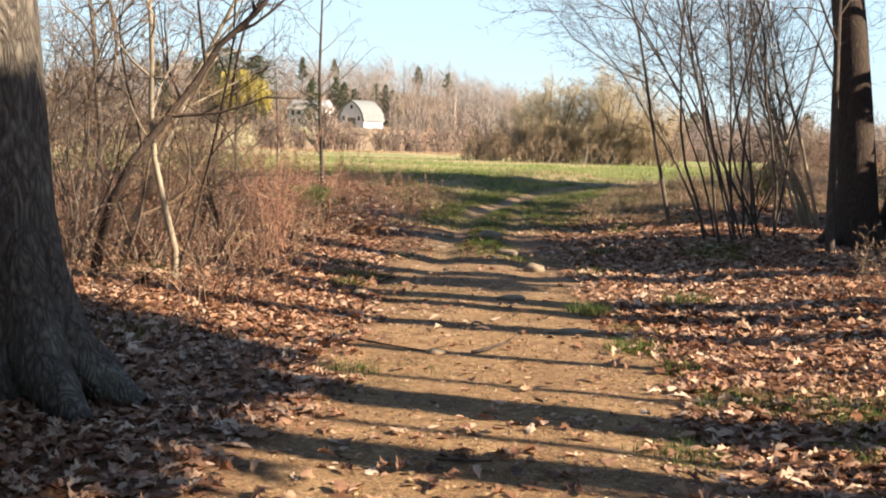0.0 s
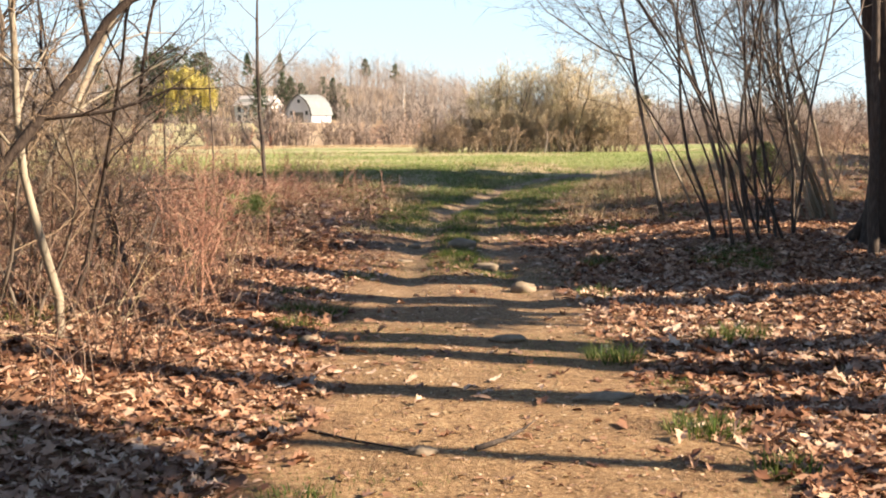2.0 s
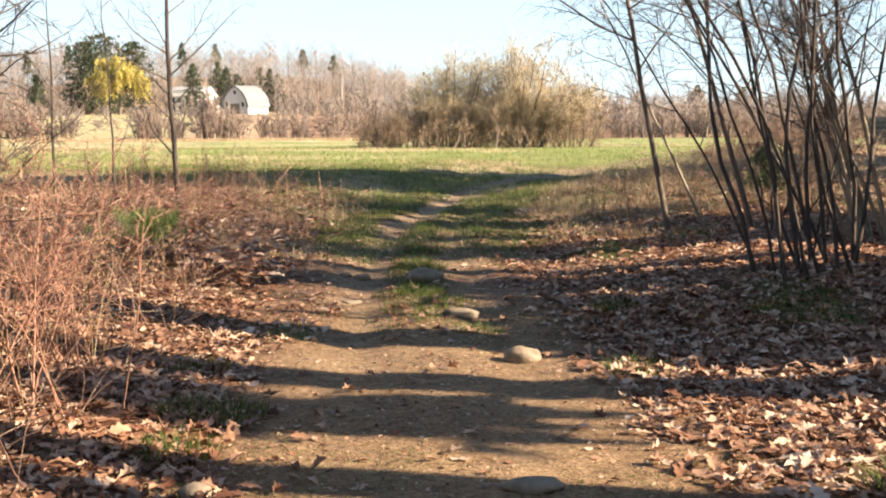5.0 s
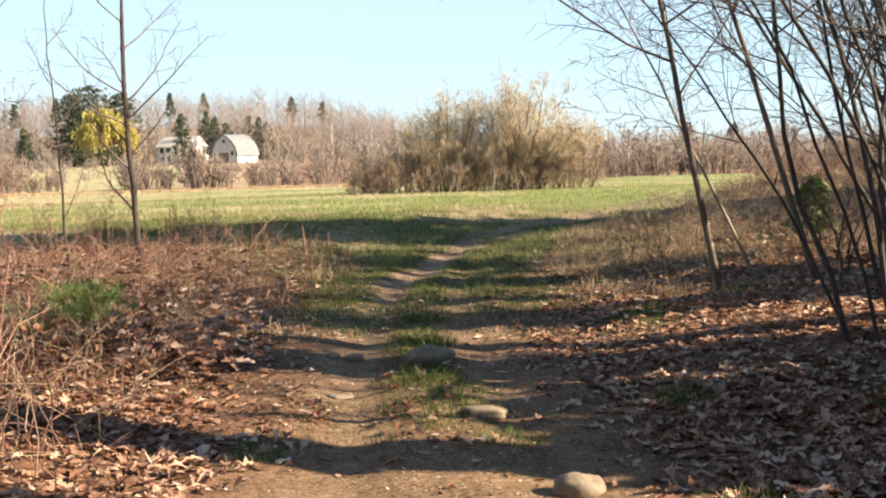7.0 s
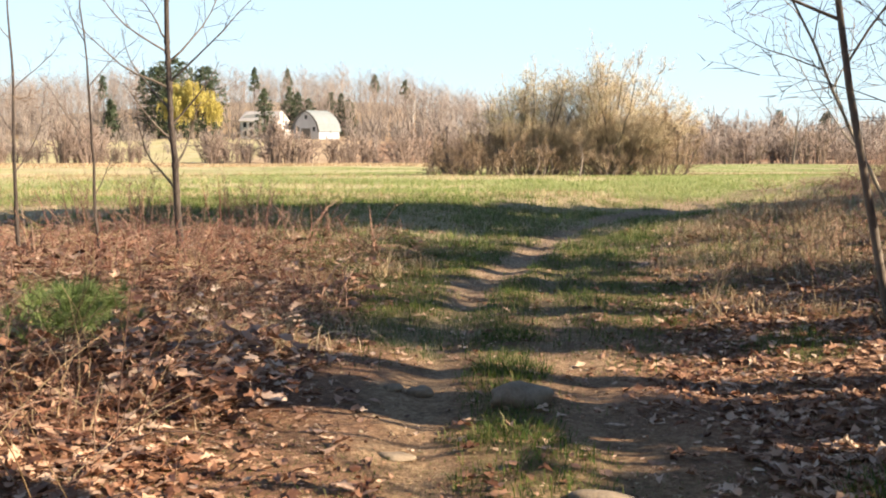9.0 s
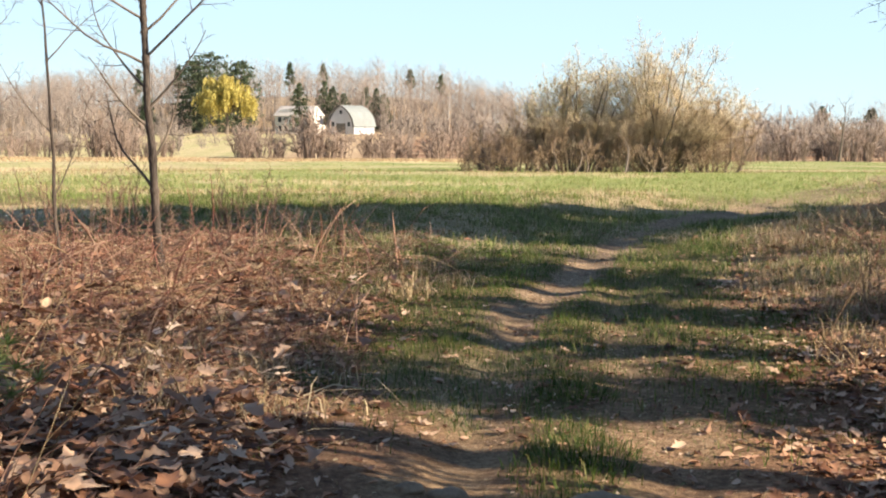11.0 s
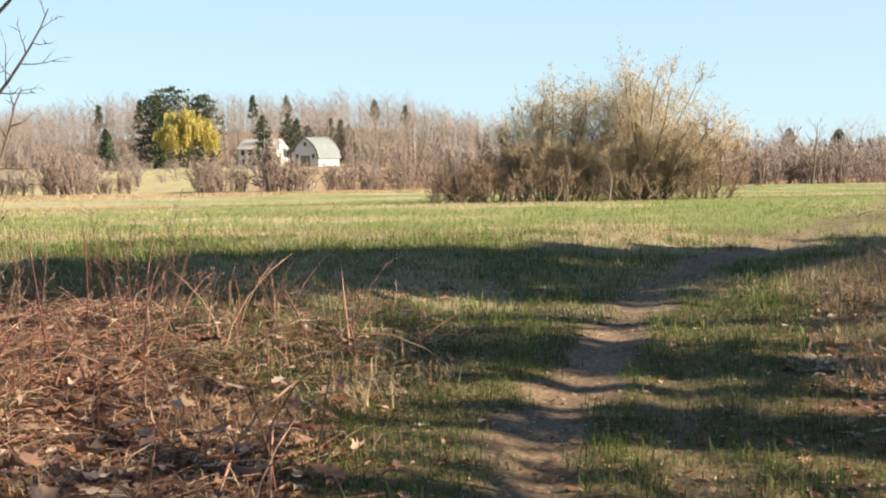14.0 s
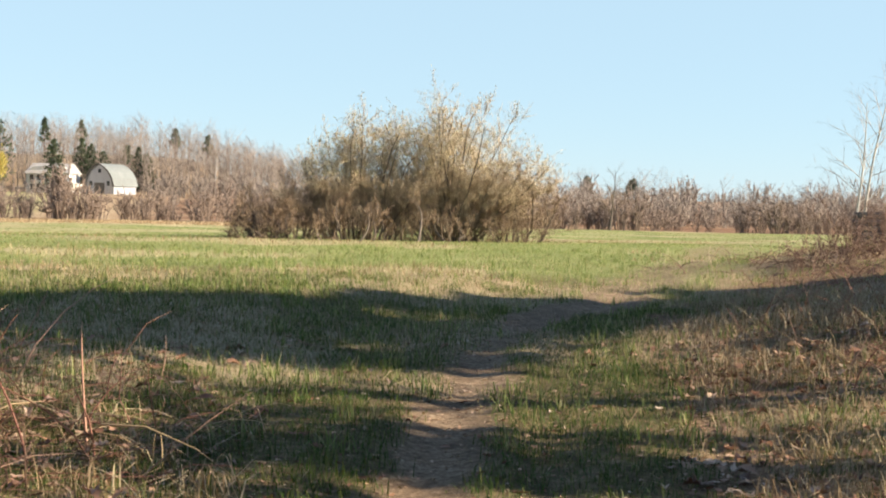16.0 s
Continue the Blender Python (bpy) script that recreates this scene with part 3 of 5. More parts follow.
SAPLING_LIMBS = [(0.15, 2.9, 0.7, 1.0), (0.20, 0.4, 0.55, 0.75), (0.25, 3.4, 1.0, 0.8), (0.28, 0.0, 0.9, 0.9), (0.31, 2.8, 1.1, 1.1), (0.40, 0.3, 1.2, 1.3), (0.42, 3.7, 1.2, 1.2), (0.35, 3.4, 1.3, 1.3), (0.36, -0.3, 1.1, 1.5), (0.44, 2.4, 1.0, 1.1), (0.52, 0.5, 1.2, 1.2), (0.58, 3.6, 1.1, 1.1), (0.66, 5.6, 1.0, 0.9), (0.72, 2.0, 0.9, 0.9), (0.80, 0.2, 0.8, 0.7), (0.87, 3.3, 0.8, 0.6)]
sapling(-2.42, 22.95, 5.4, 0.043, SAPLING_LIMBS, "straight bare sapling with swollen knots rising from brambles", 8, -0.012)
sapling(-4.15, 22.9, 3.4, 0.025, [(0.3, 0.6, 0.7, 1.0), (0.42, 3.0, 0.8, 0.9), (0.55, 0.2, 0.7, 0.8), (0.7, 3.6, 0.7, 0.7)], "crooked little sapling at the meadow's edge", 10)
sapling(-3.3, 22.9, 3.8, 0.019, [(0.2, 0.4, 0.6, 1.0), (0.34, 3.1, 0.8, 0.9), (0.5, 0.3, 0.8, 0.9), (0.62, 2.8, 0.7, 0.7), (0.75, 0.5, 0.7, 0.6)], "thin bare sapling at the meadow's edge", 9, -0.04)

# the clump of many stems beside the path
rng = np.random.default_rng(21)
clump = thing("hazel_clump", (4.25, 16.0, gz(4.25, 16.0)), "clump of many dark leafless stems fanning up from one base", "shrub")
twigs = Soup()
BENT = [(12, 0.10, (-0.022, 0.0, 0.012), 13, 0.26, 0.32, 42, 6, 0.82), (6, 0.13, (-0.03, 0.0, 0.0), 8, 0.15, 0.45, 45, 4, 0.85), (4, 0.15, 0.03, 5, 0.15, 0.45, 42, 3, 0.8), (2, 0.15, 0.02, 0, 0, 0, 0, 3, 0.7)]
for k in range(16):
    stem = Soup()
    a = rng.uniform(0, 6.28)
    q = 0.62 * math.sqrt(rng.uniform(0.05, 1))
    lean = (-0.14 + 0.20 * math.cos(a) + rng.normal(0, 0.12), 0.16 * math.sin(a))
    grow((stem, twigs), rng, (q * math.cos(a) * 1.15, q * math.sin(a), -0.08), (*lean, 1), rng.uniform(4.6, 7.0), rng.uniform(0.011, 0.025), 0, BENT)
    soup_part("stem", stem, M["bark_grey"], clump)
soup_part("crown", twigs, M["twig"], clump)
clump = thing("pale_stem_clump", (5.65, 18.2, gz(5.65, 18.2)), "clump of straight pale sunlit stems", "shrub")
twigs = Soup()
for k in range(10):
    stem = Soup()
    grow((stem, twigs), rng, (rng.uniform(-0.3, 0.35), rng.uniform(-0.3, 0.3), -0.08), (-0.42 + rng.normal(0, 0.06), rng.normal(0, 0.06), 1), rng.uniform(3.5, 5.5), rng.uniform(0.02, 0.035), 0, STEM)
    soup_part("stem", stem, M["bark_pale"], clump)
soup_part("crown", twigs, M["twig"], clump)

# trees of the wood beside the camera, which throw the long shadows over the path
WOOD = [(8, 0.02, 0.0, 6, 0.64, 0.26, 42, 9, 0.5), (5, 0.12, 0.04, 4, 0.25, 0.45, 48, 5, 0.8), (3, 0.15, 0.05, 0, 0, 0, 0, 3, 0.8)]
for k, (x, y, h, r) in enumerate([(8.0, 3.68, 11, 0.32), (8.0, 5.4, 9, 0.09), (9.0, 6.45, 10, 0.23), (8.5, 7.05, 10, 0.22), (8.5, 7.95, 11, 0.29), (9.0, 10.15, 11, 0.34), (8.0, 12.0, 12, 0.40)]):
    bare_tree("wood_tree", x, y, h, r, (0.02, 0.0), WOOD, "bare tree of the wood beside the path", 60 + k, "bark_grey", "twig", "tree", "trees of the wood")


def conifer(name, x, y, height, width, label, seed, needle="needle", clumps=420, size=0.5, category="conifer", trunk_r=0.18, bare=0.12, rounded=0.0):
    """An evergreen: trunk, and a crown of many small tilted sprays round drooping boughs."""
    rng = np.random.default_rng(seed)
    root = thing(name, (x, y, gz(x, y)), label, category)
    t, c = Soup(), Soup()
    t.tube([(0, 0, -0.2), (0, 0, height * 0.5), (0, 0, height * 0.97)], [trunk_r, trunk_r * 0.6, 0.03], 7)
    boughs = max(10, clumps // 9)
    spots = []
    for b in range(boughs):
        f = bare + (1 - bare) * (b + rng.uniform(0, 1)) / boughs
        shape = (1 - f) ** (0.8 - 0.5 * rounded) * (1 - rounded * 0.35 * (1 - f))
        reach = width * 0.5 * shape * rng.uniform(0.6, 1.12) + 0.1 * size
        a = rng.uniform(0, 6.28)
        tip = np.array((math.cos(a) * reach, math.sin(a) * reach, height * f + reach * rng.uniform(-0.25, 0.2)))
        mid = np.array((tip[0] * 0.5, tip[1] * 0.5, (height * f + tip[2]) / 2 + 0.05 * reach))
        t.tube([(0, 0, height * f), mid, tip], [0.03 * size + 0.02, 0.025 * size, 0.01], 3)
        g = rng.uniform(0.25, 1.05, (9, 1))
        spots.append((np.array((0, 0, height * f)) + (tip - (0, 0, height * f)) * g) + rng.normal(0, size * 0.28, (9, 3)))
    p = np.repeat(np.concatenate(spots), 3, 0)
    u, w = units(rng.normal(0, 1, p.shape)), units(rng.normal(0, 1, p.shape) * (1, 1, 0.5)) * size * 0.22
    u *= size * rng.uniform(0.3, 0.7, (len(p), 1))
    c.add(np.stack((p - u - w, p - u * 0.2 + w, p + u, p + u * 0.1 - w), 1).reshape(-1, 3), [np.arange(len(p) * 4).reshape(-1, 4)])
    soup_part("trunk", t, M["bark_grey"], root)
    soup_part("crown", c, M[needle], root)
    return root


# unseen trees, cut off at the height where their shadows should end
SHORT_TRUNK = [(8, 0.02, 0.0, 3, 0.88, 0.08, 45, 9, 0.35), (3, 0.12, 0.04, 0, 0, 0, 0, 4, 0.8)]
for k, (x, y, h, r) in enumerate([(9.0, 2.47, 6.2, 0.25), (8.2, 14.75, 5.8, 0.27), (9.5, 15.2, 5.6, 0.24)]):
    bare_tree("short_wood_tree", x, y, h, r, (0.0, 0.0), SHORT_TRUNK, "unseen tree of the wood cut short to end its shadow", 690 + k, "bark_grey", "twig", "tree", "dead trees of the wood")
# an unseen row of tall thin pines along the wood's edge, placed so that their tops shade the near meadow
rng = np.random.default_rng(90)
for k in range(13):
    x = 11.0 + 1.62 * k
    conifer("pine_tree", x, 18.2 + 0.30 * x + rng.uniform(-0.4, 0.4), 10.9 + rng.uniform(-0.5, 0.4), 2.7 + rng.uniform(-0.3, 0.6), "unseen tall thin pine placed so its dense top shades the near meadow", 90 + k, clumps=420, size=0.6, bare=0.74, rounded=1.0, trunk_r=0.10)
# unseen low evergreens put in to shade the ground by the hazel clump
for k, (x, y, h, w) in enumerate([(8.2, 11.5, 3.4, 1.5), (8.3, 12.5, 3.7, 1.6), (8.6, 13.4, 3.9, 1.6), (9.0, 14.3, 4.1, 1.6)]):
    conifer("shade_pine", x, y, h, w, "unseen low dense evergreen placed to shade the ground right of the path", 500 + k, clumps=320, size=0.5, bare=0.02, rounded=0.9, trunk_r=0.06)
# unseen, added for shade: raised crowns darken the leaves left of the path
for k, (x, y) in enumerate([(8.6, 1.4), (8.5, 2.1), (8.6, 2.8), (8.5, 3.5), (8.6, 4.05)]):
    conifer("pine_tree", x, y, 7.0, 2.0, "unseen evergreen with a raised crown placed to shade the near left", 103 + k, clumps=600, size=0.5, bare=0.79, rounded=1.0, trunk_r=0.08)
# more unseen casters, added to keep sun off the right bank
for k, (x, y, h, w) in enumerate([(13.4, 24.4, 4.6, 2.0), (14.0, 25.6, 4.8, 2.2), (14.6, 26.8, 4.8, 2.2), (9.7, 17.0, 3.3, 1.5), (9.9, 18.4, 3.4, 1.5), (10.6, 16.3, 3.0, 1.5), (10.8, 17.5, 3.2, 1.6), (11.2, 18.7, 3.2, 1.6)]):
    conifer("shade_pine", x, y, h, w, "unseen dense low evergreen placed to shade the right bank", 510 + k, clumps=300, size=0.5, bare=0.05, rounded=0.9, trunk_r=0.07)
# unseen shadow caster: trunk kept thin so that only its crown shades the path
conifer("pine_tree", 10.2, 8.75, 6.6, 1.7, "unseen slim evergreen placed to throw one crown shadow on the path", 110, clumps=300, size=0.4, bare=0.74, rounded=1.0, trunk_r=0.03)
# unseen evergreens added behind and beside the camera to block skylight
for k, (x, y, h, w) in enumerate([(-11, -5.0, 11, 6), (-6.5, -7.5, 12, 6), (-2.5, -9.0, 12, 6), (2.5, -9.0, 12, 6), (7.0, -7.5, 11, 6), (-13, 0.5, 10, 6), (-13.5, 6.0, 9, 5.5), (4.8, -4.5, 10, 5), (-5.8, 1.2, 10, 5.5), (-4.8, -3.0, 10, 5), (-7.6, 4.6, 10, 5), (6.0, -1.2, 11, 5)]):
    conifer("pine_tree", x, y, h, w, "unseen dense evergreen added to hold skylight off the near ground", 107 + k, clumps=420, size=1.0, bare=0.08, rounded=0.9)
SHADE_TWIGGY = [(8, 0.03, 0.0, 9, 0.62, 0.34, 50, 9, 0.6), (5, 0.12, 0.06, 8, 0.2, 0.45, 48, 5, 0.7), (3, 0.15, 0.03, 5, 0.15, 0.5, 45, 3, 0.5)]
# unseen loose crowns, put in for dappled shade further along the path
for k, (x, y, h, w) in enumerate([(11.2, 15.9, 6.6, 1.5), (11.5, 20.6, 6.4, 1.6), (12.4, 18.6, 6.2, 1.6)]):
    conifer("shade_pine", x, y, h, w, "unseen loose evergreen placed to dapple the path with shade", 85 + k, clumps=110, size=0.5, bare=0.72, rounded=0.9, trunk_r=0.06)
for k, (x, y, h, r) in enumerate([(10.0, 16.1, 6.8, 0.24), (10.5, 17.2, 6.8, 0.27), (11.5, 18.4, 8.4, 0.13), (11.0, 19.7, 8.2, 0.18), (11.5, 21.3, 8.2, 0.14), (11.8, 22.6, 6.6, 0.16), (10.4, 22.0, 5.2, 0.09), (10.8, 23.6, 5.0, 0.09), (11.4, 25.0, 5.2, 0.10), (9.6, 21.0, 4.6, 0.07), (11.0, 26.4, 4.6, 0.08)]):
    bare_tree("wood_tree", x, y, h, r, (0.02, 0.0), SHADE_TWIGGY if k < 6 else CROOKED, "twiggy bare tree at the edge of the wood", 75 + k, "bark_grey", "twig", "tree", "trees of the wood")


# ---------------------------------------------------------------- the big willow bush in the meadow
def willow_bush(x, y, stems, half, deep, height, foot, seed, label, material="willow_twig", bud=0.12, counts=(16, 11, 6)):
    """Stems arching out of one foot into a dome of fine upright twigs. half: reach to either side; foot: spread of the stems' bases."""
    rng = np.random.default_rng(seed)
    root = thing("willow_bush", (x, y, gz(x, y)), label, "bush")
    a = np.clip(np.linspace(-1, 1, stems) + rng.normal(0, 0.06, stems), -1, 1)
    b = rng.uniform(-1, 1, stems) * np.sqrt(1 - a * a * 0.7)
    rise = height * np.sqrt(np.clip(1.06 - a * a * 0.62 - b * b * 0.25, 0.05, 1)) * rng.uniform(0.34, 0.84, stems)
    tip = np.stack((a * half * rng.uniform(0.55, 0.95, stems), b * deep * 0.85, rise), -1)
    base = np.stack((a * foot, b * foot * 0.7, np.full(stems, -0.1)), -1) + rng.normal(0, 0.06, (stems, 3)) * (1, 1, 0)
    t = np.linspace(0, 1, 7)[None, :, None]
    ctrl = base + (tip - base) * np.array((0.38, 0.38, 0.58)) + rng.normal(0, 0.22, (stems, 3))
    limbs = base[:, None] * (1 - t) ** 2 + ctrl[:, None] * 2 * t * (1 - t) + tip[:, None] * t ** 2
    limbs[:, 1:] += rng.normal(0, 0.05, limbs[:, 1:].shape)
    for limb in limbs:
        stem = Soup()
        stem.tube(limb, np.linspace(1, 0.25, 7) * rng.uniform(0.022, 0.05), 5)
        soup_part("stem", stem, M["bark_smooth"], root)
    size = np.linalg.norm(tip - base, axis=1) * 0.22 + 0.10 * height + 0.3
    twigs, ends = sprays(limbs, size, 0.008, counts, rng, 0.22, 0.8)
    soup_part("crown", twigs, M[material], root)
    p, d = ends[:, 1], units(ends[:, 1] - ends[:, 0])
    keep = (p[:, 2] > height * 0.45) & (rng.uniform(0, 1, len(p)) < bud)
    p, d = p[keep], d[keep]
    if len(p):
        buds = Soup()
        u = d * rng.uniform(0.025, 0.05, (len(p), 1))
        w = units(np.cross(d, rng.normal(0, 1, p.shape))) * 0.013
        buds.add(np.stack((p - u, p + w, p + u, p - w), 1).reshape(-1, 3), [np.arange(len(p) * 4).reshape(-1, 4)])
        tagged(soup_part("bud_spray", buds, M["willow_bud"], root, "pale yellow buds"), kind="stuff")
    return root


willow_bush(7.6, 53.0, 54, 3.7, 2.4, 5.0, 0.55, 31, "broad leafless willow bush with yellowish budding tips in the meadow", bud=0.16)
willow_bush(4.8, 53.4, 38, 3.1, 2.0, 4.3, 0.9, 32, "lower willow bush with yellowish tips grown into its neighbour", bud=0.22)
willow_bush(9.6, 52.7, 15, 1.6, 1.5, 3.3, 0.7, 35, "low brown leafless bush at the willow's foot", "twig_tan", 0.0, (13, 10, 5))
willow_bush(2.6, 52.9, 22, 1.9, 1.5, 2.5, 1.1, 33, "low brown leafless bush at the willow's side", "twig_tan", 0.0, (13, 10, 5))
willow_bush(5.9, 52.2, 26, 3.6, 0.7, 1.7, 2.9, 37, "low brown suckers along the foot of the willows", "twig_tan", 0.0, (11, 9, 4))
willow_bush(1.7, 52.5, 12, 0.95, 0.8, 1.05, 0.5, 36, "low dark leafless bush at the end of the willows", "twig", 0.0, (12, 9, 4))


def low_brush():
    rng = np.random.default_rng(34)
    low = thing("bramble", (1.6, 52.4, gz(1.6, 52.4)), "low dark tangled brush at the foot of the willow bush", "shrub")
    s = Soup()
    for k in range(150):
        x = rng.uniform(-0.9, 8.6)
        grow((s,), rng, (x, rng.normal(0, 0.5), -0.05), (rng.normal(-0.3 if x < 2 else 0.0, 0.6), rng.normal(0, 0.5), 1), rng.uniform(0.5, 1.0), 0.011, 0, SHRUB[1:])
    soup_part("crown", s, M["twig_tan"], low)


low_brush()


# ---------------------------------------------------------------- the far edge of the field, the wood and the hill
def prototype(seed, height, r, spec, lean=0.0):
    rng = np.random.default_rng(seed)
    s = Soup()
    grow((s,), rng, (0, 0, -0.3), (lean, 0, 1), height, r, 0, spec)
    return plain(s)


def plain(s):
    s.flush()
    return np.concatenate(s.v), s.f


def forest(name, protos, spots, material, label, category, seed):
    rng = np.random.default_rng(seed)
    s = Soup()
    for x, y, size in spots:
        v, f = protos[rng.integers(len(protos))]
        a = rng.uniform(0, 6.28)
        c, n = math.cos(a), math.sin(a)
        w = np.stack((v[:, 0] * c - v[:, 1] * n, v[:, 0] * n + v[:, 1] * c, v[:, 2]), -1) * size * np.array((1, 1, rng.uniform(0.85, 1.15)))
        s.add(w + np.array((x, y, gz(x, y))), f)
    return tagged(soup_part(name, s, M[material]), label, category, kind="stuff")


FAR = [(3, 0.06, 0.0, 15, 0.15, 0.42, 46, 3, 0.7), (1, 0.12, 0.06, 7, 0.2, 0.55, 42, 3, 0.6), (1, 0.12, 0.05, 0, 0, 0, 0, 3, 0.5)]
wood_protos = [prototype(200 + k, 11.5, 0.15, [(*FAR[0],), (*FAR[1],), (*FAR[2],)]) for k in range(7)]


def shrub_proto(seed, stems=7, height=1.6):
    """A rounded bare shrub for the distance."""
    rng = np.random.default_rng(seed)
    a, lean = rng.uniform(0, 6.28, stems), rng.uniform(0.1, 0.75, stems)
    tip = np.stack((np.cos(a) * lean, np.sin(a) * lean, 1 - 0.45 * lean ** 2), -1) * (height * rng.uniform(0.7, 0.95, stems))[:, None]
    base = tip * (0.25, 0.25, 0) - (0, 0, 0.1)
    limbs = np.stack((base, base + (tip - base) * (0.4, 0.4, 0.6), tip), 1)
    s = Soup()
    s.tubes(limbs, np.tile(np.array((0.028, 0.02, 0.008)), (stems, 1)), 3)
    return plain(sprays(limbs, 0.62, 0.018, (6, 7), rng, 0.15, 0.6, s)[0])


shrub_protos = [shrub_proto(300 + k) for k in range(6)]
rng = np.random.default_rng(40)
spots = [(x, y, (1.2 + 0.7 * rng.uniform(0, 1) + 0.8 * max(0.0, math.sin(x * 0.31 + 0.6) + 0.7 * math.sin(x * 0.83 + 1)) + 0.5 * (-16 < x < -4)) * (1.1 if x < -32 else 1.0)) for x, y in zip(rng.uniform(-72, 80, 270), rng.uniform(136, 148, 270)) if not -30 < x < -23]
forest("shrub_belt", shrub_protos, spots, "far_shrub", "belt of reddish brown bare shrubs along the field's far edge", "shrubs", 41)
spots = [(x, y, rng.uniform(0.76, 1.04)) for x, y in zip(rng.uniform(-130, 26, 860), 299 + 85 * rng.uniform(0, 1, 820) ** 1.2)]
forest("hill_wood", wood_protos, spots, "hazy_far_twig", "bare grey-brown wood covering the low hill", "woods", 42)
spots = [(x, y, rng.uniform(0.35, 0.62)) for x, y in zip(rng.uniform(5, 125, 170), rng.uniform(165, 195, 170))]
spots += [(x, y, rng.uniform(0.4, 0.7)) for x, y in zip(rng.uniform(-100, -58, 50), rng.uniform(165, 240, 50))]
scrub = [(x, y, rng.uniform(2.4, 4.2)) for x, y in zip(rng.uniform(-125, 26, 80), rng.uniform(300, 350, 80))]
scrub += [(x, y, rng.uniform(2.0, 3.4)) for x, y in zip(rng.uniform(8, 105, 110), rng.uniform(156, 180, 110))]
scrub += [(x, y, rng.uniform(3.0, 4.6)) for x, y in zip(rng.uniform(5, 150, 100), rng.uniform(185, 230, 100))]
scrub += [(x, y, rng.uniform(1.3, 2.2)) for x, y in zip(rng.uniform(-75, 40, 60), rng.uniform(165, 270, 60)) if not (-75 < x * 280 / y < -12 and y > 200)]
for lo, hi, n in ((-105, -60, 40), (-13, 38, 50)):
    scrub += [(x, y, rng.uniform(2.2, 3.8)) for x, y in zip(rng.uniform(lo, hi, n), rng.uniform(262, 297, n))]
scrub += [(x * y, y, rng.uniform(1.3, 2.1)) for x, y in zip(rng.uniform(-0.40, -0.24, 46), rng.uniform(152, 235, 46))]
scrub += [(x, y, rng.uniform(1.4, 2.2)) for x, y in zip(rng.uniform(-62, -22, 26), rng.uniform(230, 270, 26))]
forest("hill_scrub", shrub_protos, scrub, "hazy_far_twig", "brown scrub filling the foot of the hill wood", "shrubs", 44)
forest("far_wood", wood_protos, spots, "hazy_far_twig", "low bare brown wood along the far side of the field", "woods", 43)


# ---------------------------------------------------------------- farm
def box(bm, x0, x1, y0, y1, z0, z1):
    v = [bm.verts.new((x, y, z)) for z in (z0, z1) for y in (y0, y1) for x in (x0, x1)]
    for q in ((0, 1, 3, 2), (4, 6, 7, 5), (0, 4, 5, 1), (2, 3, 7, 6), (0, 2, 6, 4), (1, 5, 7, 3)):
        bm.faces.new([v[i] for i in q])
    bmesh.ops.recalc_face_normals(bm, faces=bm.faces)


def slab(outline, y0, y1):
    """A prism along y over an outline of (x, z)."""
    bm = bmesh.new()
    a = [bm.verts.new((x, y0, z)) for x, z in outline]
    b = [bm.verts.new((x, y1, z)) for x, z in outline]
    bm.faces.new(a)
    bm.faces.new(b[::-1])
    for i in range(len(a)):
        j = (i + 1) % len(a)
        bm.faces.new((a[i], b[i], b[j], a[j]))
    bmesh.ops.recalc_face_normals(bm, faces=bm.faces)
    return bm


def boxed(*dims):
    bm = bmesh.new()
    box(bm, *dims)
    return bm


def barn():
    root = thing("barn", Matrix.Translation((-24.0, 290, gz(-24, 290))) @ pose(0, 0, 0, 0, 0, -33) @ Matrix.Scale(0.87, 4), "weathered white barn with a pale rounded gambrel roof", "barn")
    prof = [(-4.6, 2.0), (-4.0, 4.2), (-2.9, 5.9), (-1.5, 7.1), (0, 7.9), (1.5, 7.1), (2.9, 5.9), (4.0, 4.2), (4.6, 2.0)]
    part("wall", slab([(-4.45, -0.5)] + [(x * 0.97, z - 0.12) for x, z in prof] + [(4.45, -0.5)], 0, 9.5), M["barn_wall"], root)
    outer = [(x * 1.05, z + 0.1) for x, z in prof]
    part("roof", slab(outer + [(x, z) for x, z in prof[::-1]], -0.5, 9.9), M["roof_metal"], root)
    part("trim", slab([(x * 1.09, z + 0.22) for x, z in prof] + [(x * 0.99, z - 0.05) for x, z in prof[::-1]], -0.62, -0.5), M["log_grey"], root, "dark gable trim")
    for x, z, w, h in ((-0.45, 5.6, 0.9, 1.0), (-3.2, 2.2, 0.9, 1.2), (2.3, 2.2, 0.9, 1.2)):
        part("window", boxed(x, x + w, -0.04, 0.05, z, z + h), M["dark_glass"], root)
    part("door", boxed(-1.6, 1.6, -0.06, 0.05, -0.2, 3.0), M["log_grey"], root)


